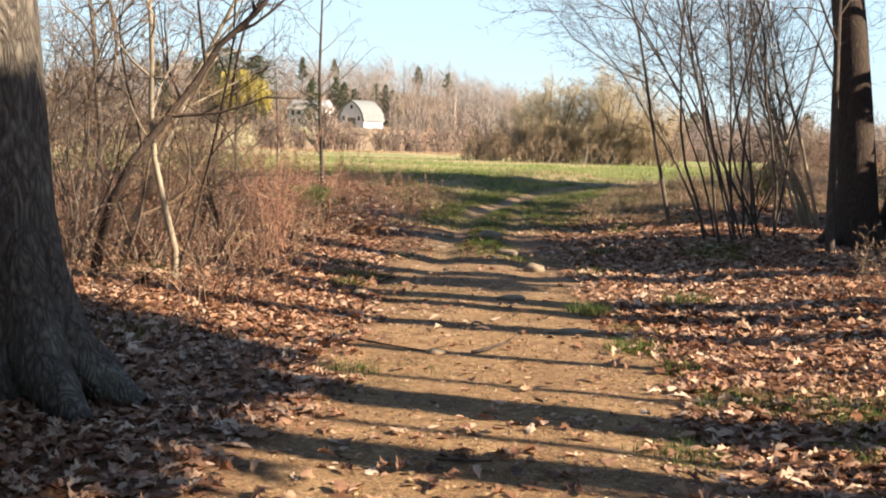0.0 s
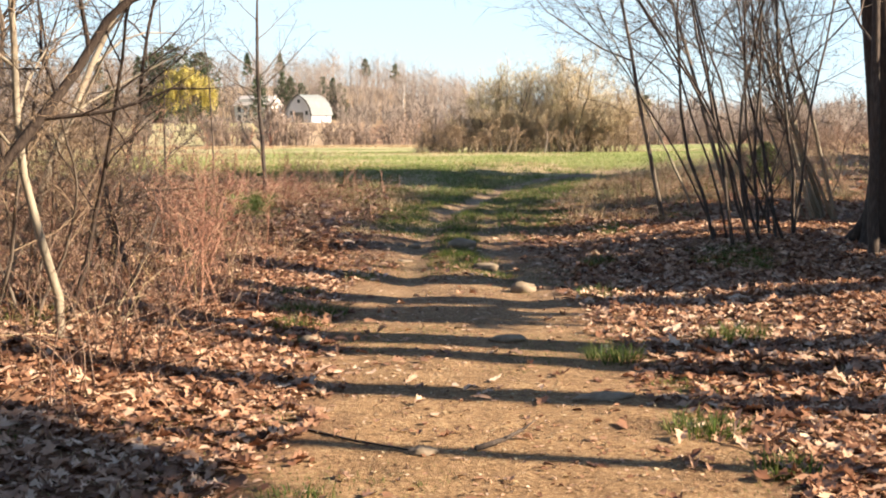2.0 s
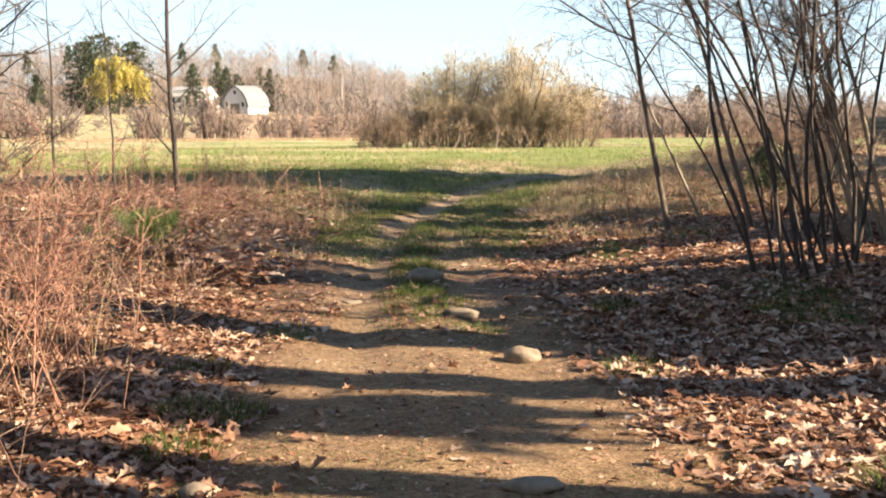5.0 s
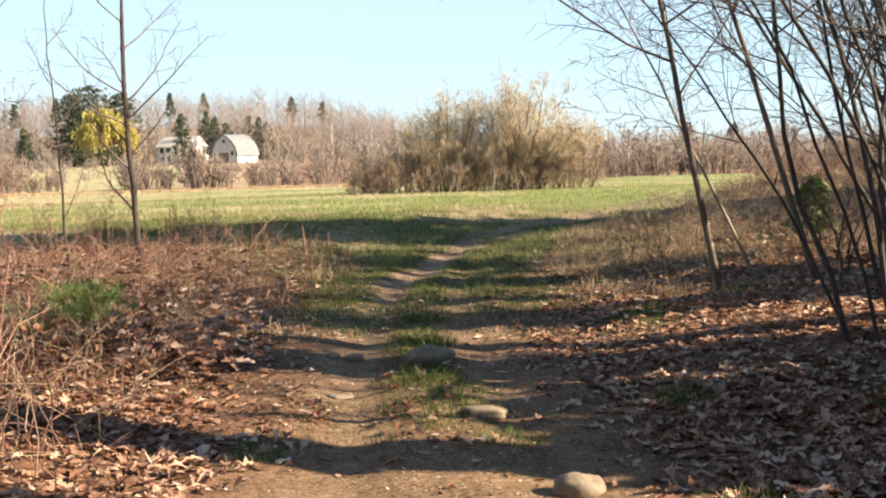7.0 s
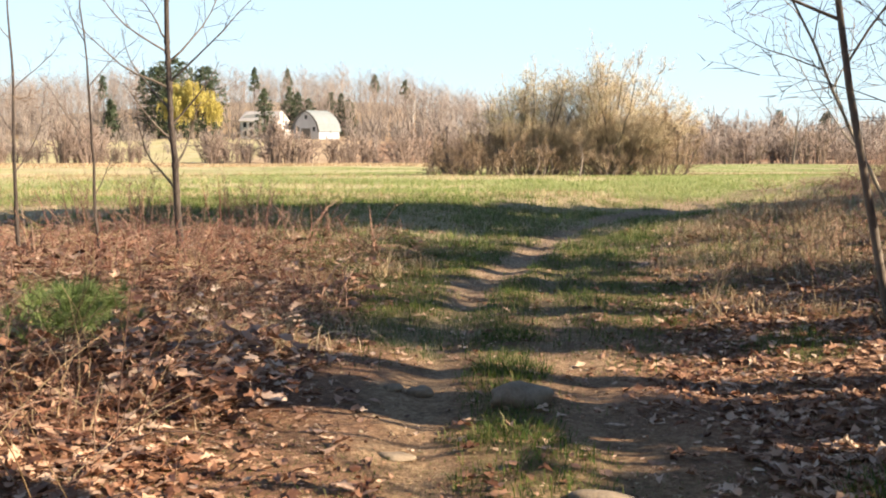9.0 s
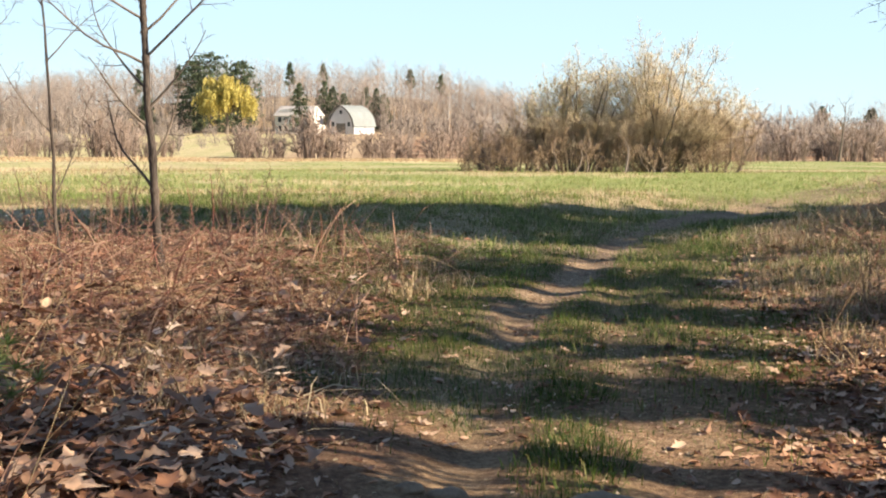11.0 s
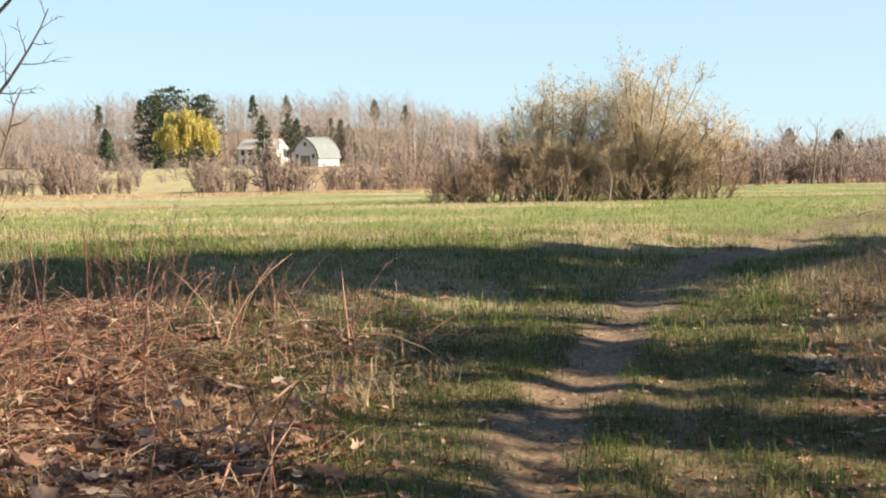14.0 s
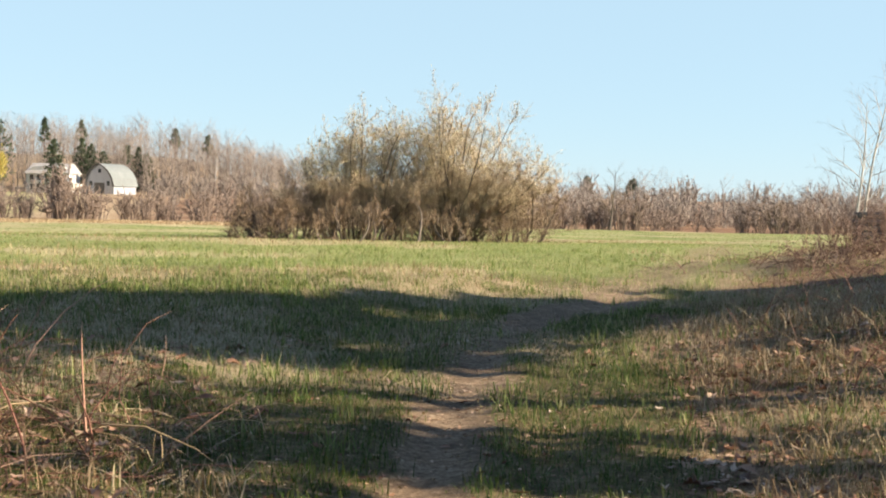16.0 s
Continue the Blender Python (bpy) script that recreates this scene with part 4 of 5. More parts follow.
def house():
    root = thing("farmhouse", Matrix.Translation((-35.0, 288, gz(-35, 288))) @ pose(0, 0, 0, 0, 0, -14) @ Matrix.Scale(0.88, 4), "white two-storey farmhouse with a grey roof and porch", "house")
    part("wall", boxed(-5.5, 5.5, 0, 8, -0.4, 5.0), M["white_paint"], root)
    part("wall", slab([(-5.5, 5.0), (5.5, 5.0), (4.2, 6.6), (0, 6.9), (-4.2, 6.6)], 0.6, 7.4), M["white_paint"], root, "white upper gable wall")
    bm = bmesh.new()
    a = [bm.verts.new(p) for p in ((-5.9, -0.5, 4.9), (5.9, -0.5, 4.9), (5.9, 8.5, 4.9), (-5.9, 8.5, 4.9), (-5.0, 3.0, 7.6), (5.0, 3.0, 7.6), (5.0, 5.0, 7.6), (-5.0, 5.0, 7.6))]
    for q in ((0, 1, 5, 4), (1, 2, 6, 5), (2, 3, 7, 6), (3, 0, 4, 7), (4, 5, 6, 7), (3, 2, 1, 0)):
        bm.faces.new([a[i] for i in q])
    bmesh.ops.recalc_face_normals(bm, faces=bm.faces)
    part("roof", bm, M["roof_shingle"], root)
    part("porch_roof", boxed(-2.5, 7.6, -2.6, 0, 2.5, 2.8), M["white_paint"], root)
    part("porch", boxed(5.5, 7.4, -2.4, 5.0, -0.4, 2.5), M["white_paint"], root, "glazed white porch")
    part("chimney", boxed(-0.5, 0.4, 3.6, 4.5, 7.3, 8.8), M["log_grey"], root)
    for x in (-4.6, -2.8, -0.6, 1.6, 3.6):
        for z in (0.8, 3.2):
            w = part("window", boxed(x, x + 0.95, -0.05, 0.05, z, z + 1.4), M["dark_glass"], root)
            part("frame", boxed(x - 0.12, x + 1.07, -0.03, 0.03, z - 0.12, z + 1.52), M["white_paint"], w)
    for x in (-2.3, 0.2, 2.7, 5.2):
        part("post", boxed(x, x + 0.18, -2.5, -2.3, -0.4, 2.5), M["white_paint"], root)


barn()
house()


def yellow_willow():
    rng = np.random.default_rng(55)
    x, y = -49.6, 280
    root = thing("yellow_willow", (x, y, gz(x, y)), "bright yellow weeping willow beside the farm", "tree")
    t, lv = Soup(), Soup()
    t.tube([(0, 0, -0.3), (0.2, 0, 2.5), (0.1, 0, 5)], [0.5, 0.4, 0.3], 8)
    lobes = [(-3.2, 0.5, 10.6, 2.6), (0.2, -0.5, 11.2, 2.3), (3.0, 0.8, 9.6, 2.5), (5.0, -0.6, 7.4, 1.9), (-5.0, -0.8, 7.6, 1.9), (-1.2, 2.5, 9.8, 2.6), (1.6, -2.6, 8.6, 2.2), (-2.6, -2.6, 8.2, 2.0)]
    for k in range(170):
        lx, ly, lz, lr = lobes[rng.integers(len(lobes))]
        f = rng.uniform(0.2, 0.75)
        n = unit(rng.normal(0, 1, 3) + (0, 0, 0.6))
        p = np.array((lx, ly, lz)) + n * lr * rng.uniform(0.6, 1.0)
        t.tube([(0.1, 0, 4.5), p * (0.5, 0.5, 0.85), p], [0.12, 0.06, 0.02], 3)
        for _ in range(7):
            q = p + rng.normal(0, 0.5, 3) * (1, 1, 0.5)
            hang = rng.uniform(1.2, 4.6) * (0.5 + f)
            n = 9
            for i in range(n):
                c = q - np.array((0, 0, hang * i / n)) + rng.normal(0, 0.10, 3)
                u = np.array((rng.normal(0, 0.08), rng.normal(0, 0.08), 0.30))
                w = np.array((rng.normal(0, 1), rng.normal(0, 1), 0)) * 0.09
                lv.add([c - u, c + w, c + u, c - w], [np.array([(0, 1, 2, 3)])])
    soup_part("trunk", t, M["bark_smooth"], root)
    soup_part("crown", lv, M["yellow_leaf"], root)


yellow_willow()
for k, (x, y, h, w, r) in enumerate([(-55.5, 291, 19.0, 21, 1.0), (-61, 298, 17.5, 15, 0.9), (-50, 302, 17.5, 17, 0.9), (-32.8, 281, 11.5, 8.5, 0.4), (-29.0, 300, 12.5, 8, 0.4), (-27.0, 302, 11, 9, 0.5), (-24.5, 303, 9.5, 7, 0.4), (-19, 307, 11, 7.5, 0.4), (-16.5, 308, 10.5, 7, 0.4), (-14.5, 309, 9, 6.5, 0.4), (-66, 272, 9.0, 6.0, 0.4)]):
    conifer("spruce_tree" if r < 0.5 else "pine_tree", x, y, h, w, "dark green evergreen beside the farm", 120 + k, clumps=2000 if r > 0.8 else 900, size=0.75 if r > 0.5 else 0.65, trunk_r=0.3, bare=0.05, rounded=r)
for k, (x, y, h) in enumerate([(-84, 335, 12.5), (-74, 340, 13.0), (-44, 350, 12.4), (-36, 366, 10.6), (-9, 352, 10.6), (0, 352, 10.4), (46, 215, 6.2), (70, 225, 6.4), (78, 222, 6.2)]):
    conifer("pine_tree", x, y, h, 7.0, "dark pine standing above the bare wood", 140 + k, clumps=420, size=0.7, trunk_r=0.2, bare=0.5, rounded=0.2)

# pale single trees
FARTREE = [(6, 0.05, 0.02, 12, 0.25, 0.42, 42, 5, 0.8), (4, 0.12, 0.05, 7, 0.2, 0.45, 40, 3, 0.8), (3, 0.14, 0.05, 4, 0.2, 0.5, 38, 3, 0.7), (2, 0.15, 0.03, 0, 0, 0, 0, 3, 0.6)]
for k, (x, y, h, r, bark, label) in enumerate([(2.0, 292, 9.5, 0.22, "bark_birch", "white-barked birch before the hill wood"), (42, 134, 6.5, 0.14, "bark_smooth", "bare tree standing at the field's far edge"), (31, 138, 7.2, 0.12, "bark_smooth", "bare tree standing at the field's far edge"), (39.6, 82, 9.6, 0.11, "bark_birch", "slender pale birch at the field's far edge"), (40.8, 85, 9.0, 0.10, "bark_birch", "slender pale birch at the field's far edge")]):
    bare_tree("birch_tree" if "birch" in label else "field_tree", x, y, h, r, (0.02, 0), FARTREE, label, 160 + k, bark, "twig_tan")


# ---------------------------------------------------------------- stones and fallen wood
def stone(x, y, sx, sy, sz, seed, label="pale rounded stone bedded in the path", sink=0.4):
    rng = np.random.default_rng(seed)
    bm = bmesh.new()
    bmesh.ops.create_icosphere(bm, subdivisions=3, radius=1.0)
    o = Vector(rng.uniform(-9, 9, 3))
    for v in bm.verts:
        n = v.co.normalized()
        v.co = n * (1 + 0.30 * noise.noise(n * 1.4 + o) + 0.10 * noise.noise(n * 4 + o))
        v.co.x *= sx
        v.co.y *= sy
        v.co.z = max(v.co.z, -0.6) * sz
    ob = part("stone", bm, M["stone"], None, smooth=True)
    ob.matrix_world = Matrix.Translation((x, y, gz(x, y) + sz * (1 - sink) * 0.5)) @ pose(0, 0, 0, 0, 0, rng.uniform(-25, 25))
    return tagged(ob, label, "stone")


for k, (x, y, sx, sy, sz) in enumerate([(0.69, 17.15, 0.20, 0.14, 0.10), (0.86, 15.3, 0.16, 0.10, 0.05), (1.09, 13.6, 0.13, 0.10, 0.08), (0.66, 10.68, 0.13, 0.08, 0.04), (-0.79, 10.75, 0.08, 0.07, 0.045), (0.09, 17.55, 0.09, 0.06, 0.05), (-0.08, 17.6, 0.06, 0.05, 0.03), (-0.03, 7.72, 0.07, 0.05, 0.025), (1.01, 8.8, 0.19, 0.08, 0.025), (-0.05, 16.15, 0.10, 0.07, 0.02), (-0.74, 8.6, 0.05, 0.04, 0.025)]):
    stone(x, y, sx, sy, sz, 170 + k)


def stick(pts, r, seed, label="short broken stick lying on the path"):
    rng = np.random.default_rng(seed)
    x, y = pts[0][:2]
    s = Soup()
    p = [(a - x, b - y, gz(a, b) - gz(x, y) + c + r * 0.6) for a, b, c in pts]
    s.tube(p, np.linspace(r, r * 0.5, len(p)), 6)
    for k in range(2):
        i = rng.integers(1, len(p))
        s.tube([p[i], np.array(p[i]) + (rng.uniform(-0.08, 0.08), rng.uniform(-0.05, 0.05), 0.06)], [r * 0.5, r * 0.2], 4)
    ob = soup_part("stick", s, M["bark_grey"])
    ob.matrix_world = Matrix.Translation((x, y, gz(x, y)))
    return tagged(ob, label, "stick")


stick([(0.22, 7.75, 0.0), (0.36, 7.80, 0.03), (0.46, 7.9, 0.05)], 0.015, 1)
stick([(0.0, 5.1, 0.0), (0.12, 5.05, 0.01), (0.25, 5.08, 0.0)], 0.007, 2)
stick([(-0.75, 8.3, 0.0), (-0.35, 7.9, 0.01), (0.0, 7.7, 0.0)], 0.008, 3)
stick([(-3.2, 8.2, 0.02), (-2.8, 7.9, 0.05), (-2.35, 7.7, 0.02)], 0.02, 4, "fallen branch lying among the leaves")
stick([(5.0, 11.8, 0.0), (5.4, 11.9, 0.3), (5.9, 12.2, 0.35)], 0.012, 5, "arched fallen branch among the leaves")


# ---------------------------------------------------------------- undergrowth
def shrub(name, x, y, stems, height, spread, spec, bark, label, seed, lean=(0, 0), r=0.012, category="shrub", twig="twig_tan"):
    rng = np.random.default_rng(seed)
    root = thing(name, (x, y, gz(x, y)), label, category)
    b = Soup()
    for k in range(stems):
        a = Soup()
        px, py = rng.normal(0, spread * 0.3, 2)
        grow((a, b), rng, (px, py, -0.05 + gz(x + px, y + py) - gz(x, y)), (lean[0] + rng.normal(0, 0.25), lean[1] + rng.normal(0, 0.25), 1), height * rng.uniform(0.6, 1.1), r * rng.uniform(0.7, 1.2), 0, spec)
        soup_part("stem", a, M[bark], root)
    soup_part("crown", b, M[bark if bark.startswith("cane") else twig], root)
    return root


BRUSH = [(8, 0.08, 0.02, 8, 0.3, 0.38, 45, 4, 0.75), (4, 0.14, 0.02, 5, 0.2, 0.5, 45, 3, 0.75), (2, 0.16, 0.02, 0, 0, 0, 0, 3, 0.6)]
THICKET = [(12, 0.13, (0.0, 0.0, 0.012), 13, 0.25, 0.34, 45, 6, 0.82), (6, 0.16, 0.02, 7, 0.15, 0.46, 48, 4, 0.85), (4, 0.17, 0.02, 4, 0.15, 0.48, 45, 3, 0.8), (2, 0.17, 0.01, 0, 0, 0, 0, 3, 0.7)]
for k, (x, y, h, r, lean, bark, label) in enumerate([
        (-3.05, 9.9, 5.0, 0.050, (0.12, 0.02), "bark_dark", "crooked dark little tree in the thicket"),
        (-2.4, 10.2, 5.0, 0.034, (0.13, 0.0), "bark_pale", "thin leaning tree with a pale sunlit side"),
        (-2.5, 10.6, 3.6, 0.022, (0.42, 0.1), "bark_dark", "thin dark stem arching towards the path"),
        (-3.4, 12.0, 5.4, 0.042, (0.10, 0.0), "bark_pale", "crooked bare tree with a pale sunlit side"),
        (-4.1, 13.2, 5.6, 0.046, (0.16, 0.0), "bark_smooth", "crooked bare tree in the thicket"),
        (-3.0, 13.8, 4.4, 0.030, (0.08, 0.0), "bark_dark", "crooked dark little tree in the thicket"),
        (-4.9, 15.2, 5.4, 0.042, (0.08, 0.0), "bark_smooth", "crooked bare tree in the thicket"),
        (-5.6, 17.6, 5.0, 0.040, (0.06, 0.0), "bark_dark", "crooked dark little tree in the thicket")]):
    bare_tree("thicket_tree", x, y, h, r, lean, THICKET, label, 180 + k, bark, "twig")
for k, (x, y, n, h, spread) in enumerate([(-3.3, 12.7, 4, 3.4, 0.6), (-4.4, 14.0, 4, 3.6, 0.8), (-4.2, 17.0, 4, 3.0, 0.9), (-6.4, 19.0, 5, 3.4, 1.2), (-6.0, 22.4, 4, 2.6, 1.0), (-8.0, 24.5, 5, 3.0, 1.2), (-2.9, 10.9, 4, 2.6, 0.7), (-2.3, 11.6, 3, 2.0, 0.6), (-3.6, 11.3, 4, 3.2, 0.7), (-2.7, 12.4, 4, 2.4, 0.7), (-3.9, 15.4, 4, 3.0, 0.9), (-5.2, 13.0, 4, 3.6, 0.9), (-5.4, 16.4, 4, 3.2, 1.0), (-3.2, 9.1, 4, 2.4, 0.6), (-4.6, 11.4, 4, 3.4, 0.8)]):
    shrub("thicket_shrub", x, y, n, h, spread, THICKET, ("bark_smooth", "bark_grey")[k % 2], "tangled bare shrub in the thicket", 192 + k, (0.06, 0.0), 0.016, twig=("twig_tan", "twig")[k % 2])
for k, (x, y, n, h) in enumerate([(-1.75, 11.9, 9, 1.5), (-2.3, 13.2, 7, 1.4), (-2.6, 11.0, 9, 1.3), (-1.9, 9.4, 6, 0.9), (-3.0, 15.2, 7, 1.4), (-2.2, 16.6, 5, 1.1), (-2.9, 8.6, 12, 1.2), (-3.6, 12.0, 14, 1.5), (-1.8, 12.7, 6, 1.4)]):
    shrub("red_cane_clump", x, y, n, h, 0.7, BRUSH, "cane_red" if k in (0, 4, 8) else "cane_brown", "clump of upright reddish brown canes", 190 + k, (0, 0), 0.006)
for k, (x, y, n, h) in enumerate([(3.6, 21.4, 8, 0.7), (4.6, 22.6, 8, 0.7), (6.2, 24.2, 8, 0.8), (5.6, 26.4, 6, 0.5), (6.2, 20.8, 12, 1.5), (7.5, 23.0, 12, 1.6)]):
    shrub("brush_clump", x, y, n, h, 0.9, BRUSH, "twig_tan", "clump of dry bare brush on the bank", 210 + k, (0, 0), 0.008)
for k, (x, y, n, h) in enumerate([(9.9, 35.6, 16, 0.6), (10.8, 36.2, 22, 0.85), (11.9, 36.4, 22, 0.9), (13.0, 37.0, 22, 0.9), (14.2, 37.6, 18, 0.9), (11.6, 37.4, 4, 1.8)]):
    shrub("brush_clump", x, y, n, h, 1.0, BRUSH, "cane_brown", "tangle of brown brush on a low bank at the bend", 225 + k, (0, 0), 0.010)
for k, (x, y, n, h) in enumerate([(5.8, 20.3, 4, 1.7), (6.8, 21.6, 4, 2.0), (7.6, 20.2, 4, 2.2), (6.9, 18.6, 4, 1.8), (8.4, 21.8, 4, 2.2), (5.4, 18.7, 3, 1.3)]):
    shrub("bank_shrub", x, y, n, h, 0.9, THICKET, "bark_grey", "dark twiggy shrub on the wooded bank", 480 + k, (-0.05, 0.0), 0.013, twig="twig")
shrub("woodland_twigs", 3.9, 10.2, 8, 0.6, 0.4, BRUSH, "twig", "small dark twiggy plant among the leaves", 240, (0, 0), 0.006)


def pine_seedling(x, y, height):
    """A knee-high pine: stem, whorled boughs and long needles in tufts."""
    rng = np.random.default_rng(245)
    root = thing("pine_seedling", (x, y, gz(x, y)), "small light green pine seedling beside the path", "conifer")
    wood, needles = Soup(), Soup()
    wood.tube([(0, 0, -0.03), (0.01, 0, height * 0.5), (0, 0.01, height)], [0.012, 0.009, 0.004], 6)
    tips = [np.array((0, 0, height))]
    for k in range(34):
        f = rng.uniform(0.15, 0.95)
        a = rng.uniform(0, 6.28)
        reach = 0.48 * (1 - f) + 0.10
        p = np.array((math.cos(a) * reach, math.sin(a) * reach, height * f + reach * rng.uniform(0.3, 0.8)))
        b = np.array((0, 0, height * f))
        wood.tube([b, (b + p) / 2 - (0, 0, 0.02), p], [0.006, 0.004, 0.002], 4)
        tips += [p, b + (p - b) * 0.75, b + (p - b) * 0.5]
    for p in tips:
        for k in range(46):
            d = unit(rng.normal(0, 1, 3) + (p - (0, 0, height * 0.4)) * 1.5 + (0, 0, 0.6))
            w = unit(np.cross(d, rng.normal(0, 1, 3))) * 0.0022
            n = p + d * rng.uniform(0.08, 0.15)
            needles.add([p - w, p + w, n], [np.array([(0, 1, 2)])])
    soup_part("stem", wood, M["bark_smooth"], root)
    soup_part("crown", needles, M["needle_young"], root, "soft light green needles")


pine_seedling(-2.1, 17.45, 0.5)
conifer("juniper", 6.8, 24.0, 0.7, 0.7, "dull green young juniper among bare stems", 246, "needle_young", 200, 0.22, "conifer", 0.03, 0.1, 0.4)


# ---------------------------------------------------------------- leaves and grass
def scatter(n, x0, x1, y0, y1, weight, rng):
    """Places drawn where weight(x, y) is high."""
    x, y = rng.uniform(x0, x1, n), rng.uniform(y0, y1, n)
    keep = rng.uniform(0, 1, n) < weight(x, y)
    return x[keep], y[keep]


def leaves(name, x, y, size, rng, material, label, lift=0.02, lobed=True):
    n = len(x)
    a = rng.uniform(0, 6.28, n)
    L, W = size * rng.uniform(0.5, 1.25, n), size * rng.uniform(0.4, 0.85, n)
    tilt, roll_, curl = np.clip(rng.normal(0, 0.16, n), -0.5, 0.5), np.clip(rng.normal(0, 0.2, n), -0.6, 0.6), np.abs(rng.normal(0.0, 0.10, n)) * size
    shape = np.array([(-1.25, 0.03), (-0.62, 0.30), (-0.35, 0.72), (-0.12, 0.46), (0.18, 0.95), (0.42, 0.55), (0.8, 0.5), (1.0, 0.0), (0.75, -0.5), (0.4, -0.5), (0.15, -0.9), (-0.15, -0.45), (-0.4, -0.7), (-0.6, -0.28), (0.1, 0)])
    if not lobed:
        shape = np.array([(-1, 0), (-0.3, 0.8), (0.45, 0.8), (1, 0), (0.4, -0.85), (-0.35, -0.75), (0.0, 0)])
    k = len(shape) - 1
    u, w = shape[:, 0][None] * L[:, None] * 0.5, shape[:, 1][None] * W[:, None] * 0.5
    h = u * np.tan(tilt)[:, None] * 0.8 + w * np.tan(roll_)[:, None] * 0.8 + curl[:, None] * (shape[:, 1] ** 2 * 1.6 + np.abs(shape[:, 1]) * 0.5)[None] + rng.normal(0, 0.09, n)[:, None] * size * (shape[:, 0] ** 2 * 0.9)[None] + rng.normal(0, 0.035, (n, k + 1)) * size
    h -= h.min(axis=1)[:, None]
    c, s_ = np.cos(a)[:, None], np.sin(a)[:, None]
    vx, vy = x[:, None] + u * c - w * s_, y[:, None] + u * s_ + w * c
    vz = ground_z(x, y)[:, None] + h + (rng.uniform(-0.005, lift, n))[:, None]
    tri = np.array([(k, i, (i + 1) % k) for i in range(k)])
    f = (np.arange(n) * (k + 1))[:, None, None] + tri[None]
    s = Soup()
    s.add(np.stack((vx, vy, vz), -1).reshape(-1, 3), [f.reshape(-1, 3)])
    return tagged(soup_part(name, s, M[material], smooth=False), label, "leaves", kind="stuff")


def blades(name, x, y, height, width, rng, material, label, droop=0.5, category="grass"):
    n = len(x)
    a = rng.uniform(0, 6.28, n)
    H = height * rng.uniform(0.45, 1.2, n)
    D = H * np.abs(rng.normal(0, droop, n)) + 0.01
    W = width * rng.uniform(0.6, 1.3, n) * 0.5
    c, s_ = np.cos(a), np.sin(a)
    z = ground_z(x, y) - 0.01
    px, py = -s_ * W, c * W
    rows = [(x - px, y - py, z), (x + px, y + py, z), (x + c * D * 0.35 + px * 0.7, y + s_ * D * 0.35 + py * 0.7, z + H * 0.6), (x + c * D * 0.35 - px * 0.7, y + s_ * D * 0.35 - py * 0.7, z + H * 0.6), (x + c * D, y + s_ * D, z + H * np.clip(1.1 - 0.4 * D / H, 0.45, 1))]
    v = np.stack([np.stack(r, -1) for r in rows], 1).reshape(-1, 3)
    b = (np.arange(n) * 5)[:, None]
    s = Soup()
    s.add(v, [b + np.array((0, 1, 2, 3))[None], b + np.array((3, 2, 4))[None]])
    return tagged(soup_part(name, s, M[material], smooth=False), label, category, kind="stuff")


def tufts(x, y, per, spread, rng):
    """Places for grass growing in tufts round each given place."""
    return np.repeat(x, per) + rng.normal(0, spread, len(x) * per), np.repeat(y, per) + rng.normal(0, spread, len(x) * per)


def litter_w(x, y):
    d, g, s = zones(x, y)
    base = np.clip(1 - d * 1.05, 0, 1) ** 1.6 * np.clip(1 - 0.85 * g, 0.0, 1) * (1 - 0.5 * s)
    base = base * (1 - 0.55 * smooth01(y, 20, 27)) * (1 - 0.45 * smooth01(x, 1.5, 2.5) * smooth01(y, 20, 24))
    near = np.abs(x - np.interp(y, PY, PX))
    base = base * (1 - 0.8 * (1 - smooth01(near + 0.3 * lumps(x, y, 1.9, 51), 1.0, 1.7)) * smooth01(y, 12, 15.5))
    base = base * (1 - 0.6 * smooth01(-x, 0.3, 1.2) * smooth01(y, 20, 22.5))
    stray = 0.10 * np.clip(lumps(x, y, 1.1, 46) + 0.4 * lumps(x, y, 3.0, 47), 0, 1) * d * (1 - smooth01(y, 15, 19))
    return np.clip(base * (1 + 0.8 * smooth01(-x, 0.8, 1.3) * smooth01(y, 17.5, 19) * (1 - smooth01(y, 21, 23))) + 0.010 * (1 - g) + stray, 0, 1)


def green_w(x, y):
    d, g, s = zones(x, y)
    return np.clip(g * (1.7 - 0.7 * smooth01(y, 30, 38)) * (1 - 0.8 * s) * (1 - d), 0, 1)


def dry_w(x, y):
    off = x - np.interp(y, PY, PX)
    d, g, s = zones(x, y)
    left = smooth01(-off, 1.2, 1.8) * (1 - smooth01(-off, 2.6, 4.5)) * smooth01(y, 17, 20) * (1 - smooth01(y, 25, 26.5))
    right = 0.8 * smooth01(off, 1.2, 2.0) * smooth01(y, 20, 23) * (1 - smooth01(y, 31, 33))
    return np.clip(np.maximum(0.45 * left, right) * (0.6 + 0.5 * lumps(x, y, 1.6, 45)) * (1 - d), 0, 1)


def straw_w(x, y):
    d, g, s = zones(x, y)
    left = smooth01(-x, 0.9, 1.8) * smooth01(y, 15, 19) * (1 - smooth01(y, 26, 28)) * 0.3
    return np.clip(np.maximum(s, left) * (1 - d), 0, 1)


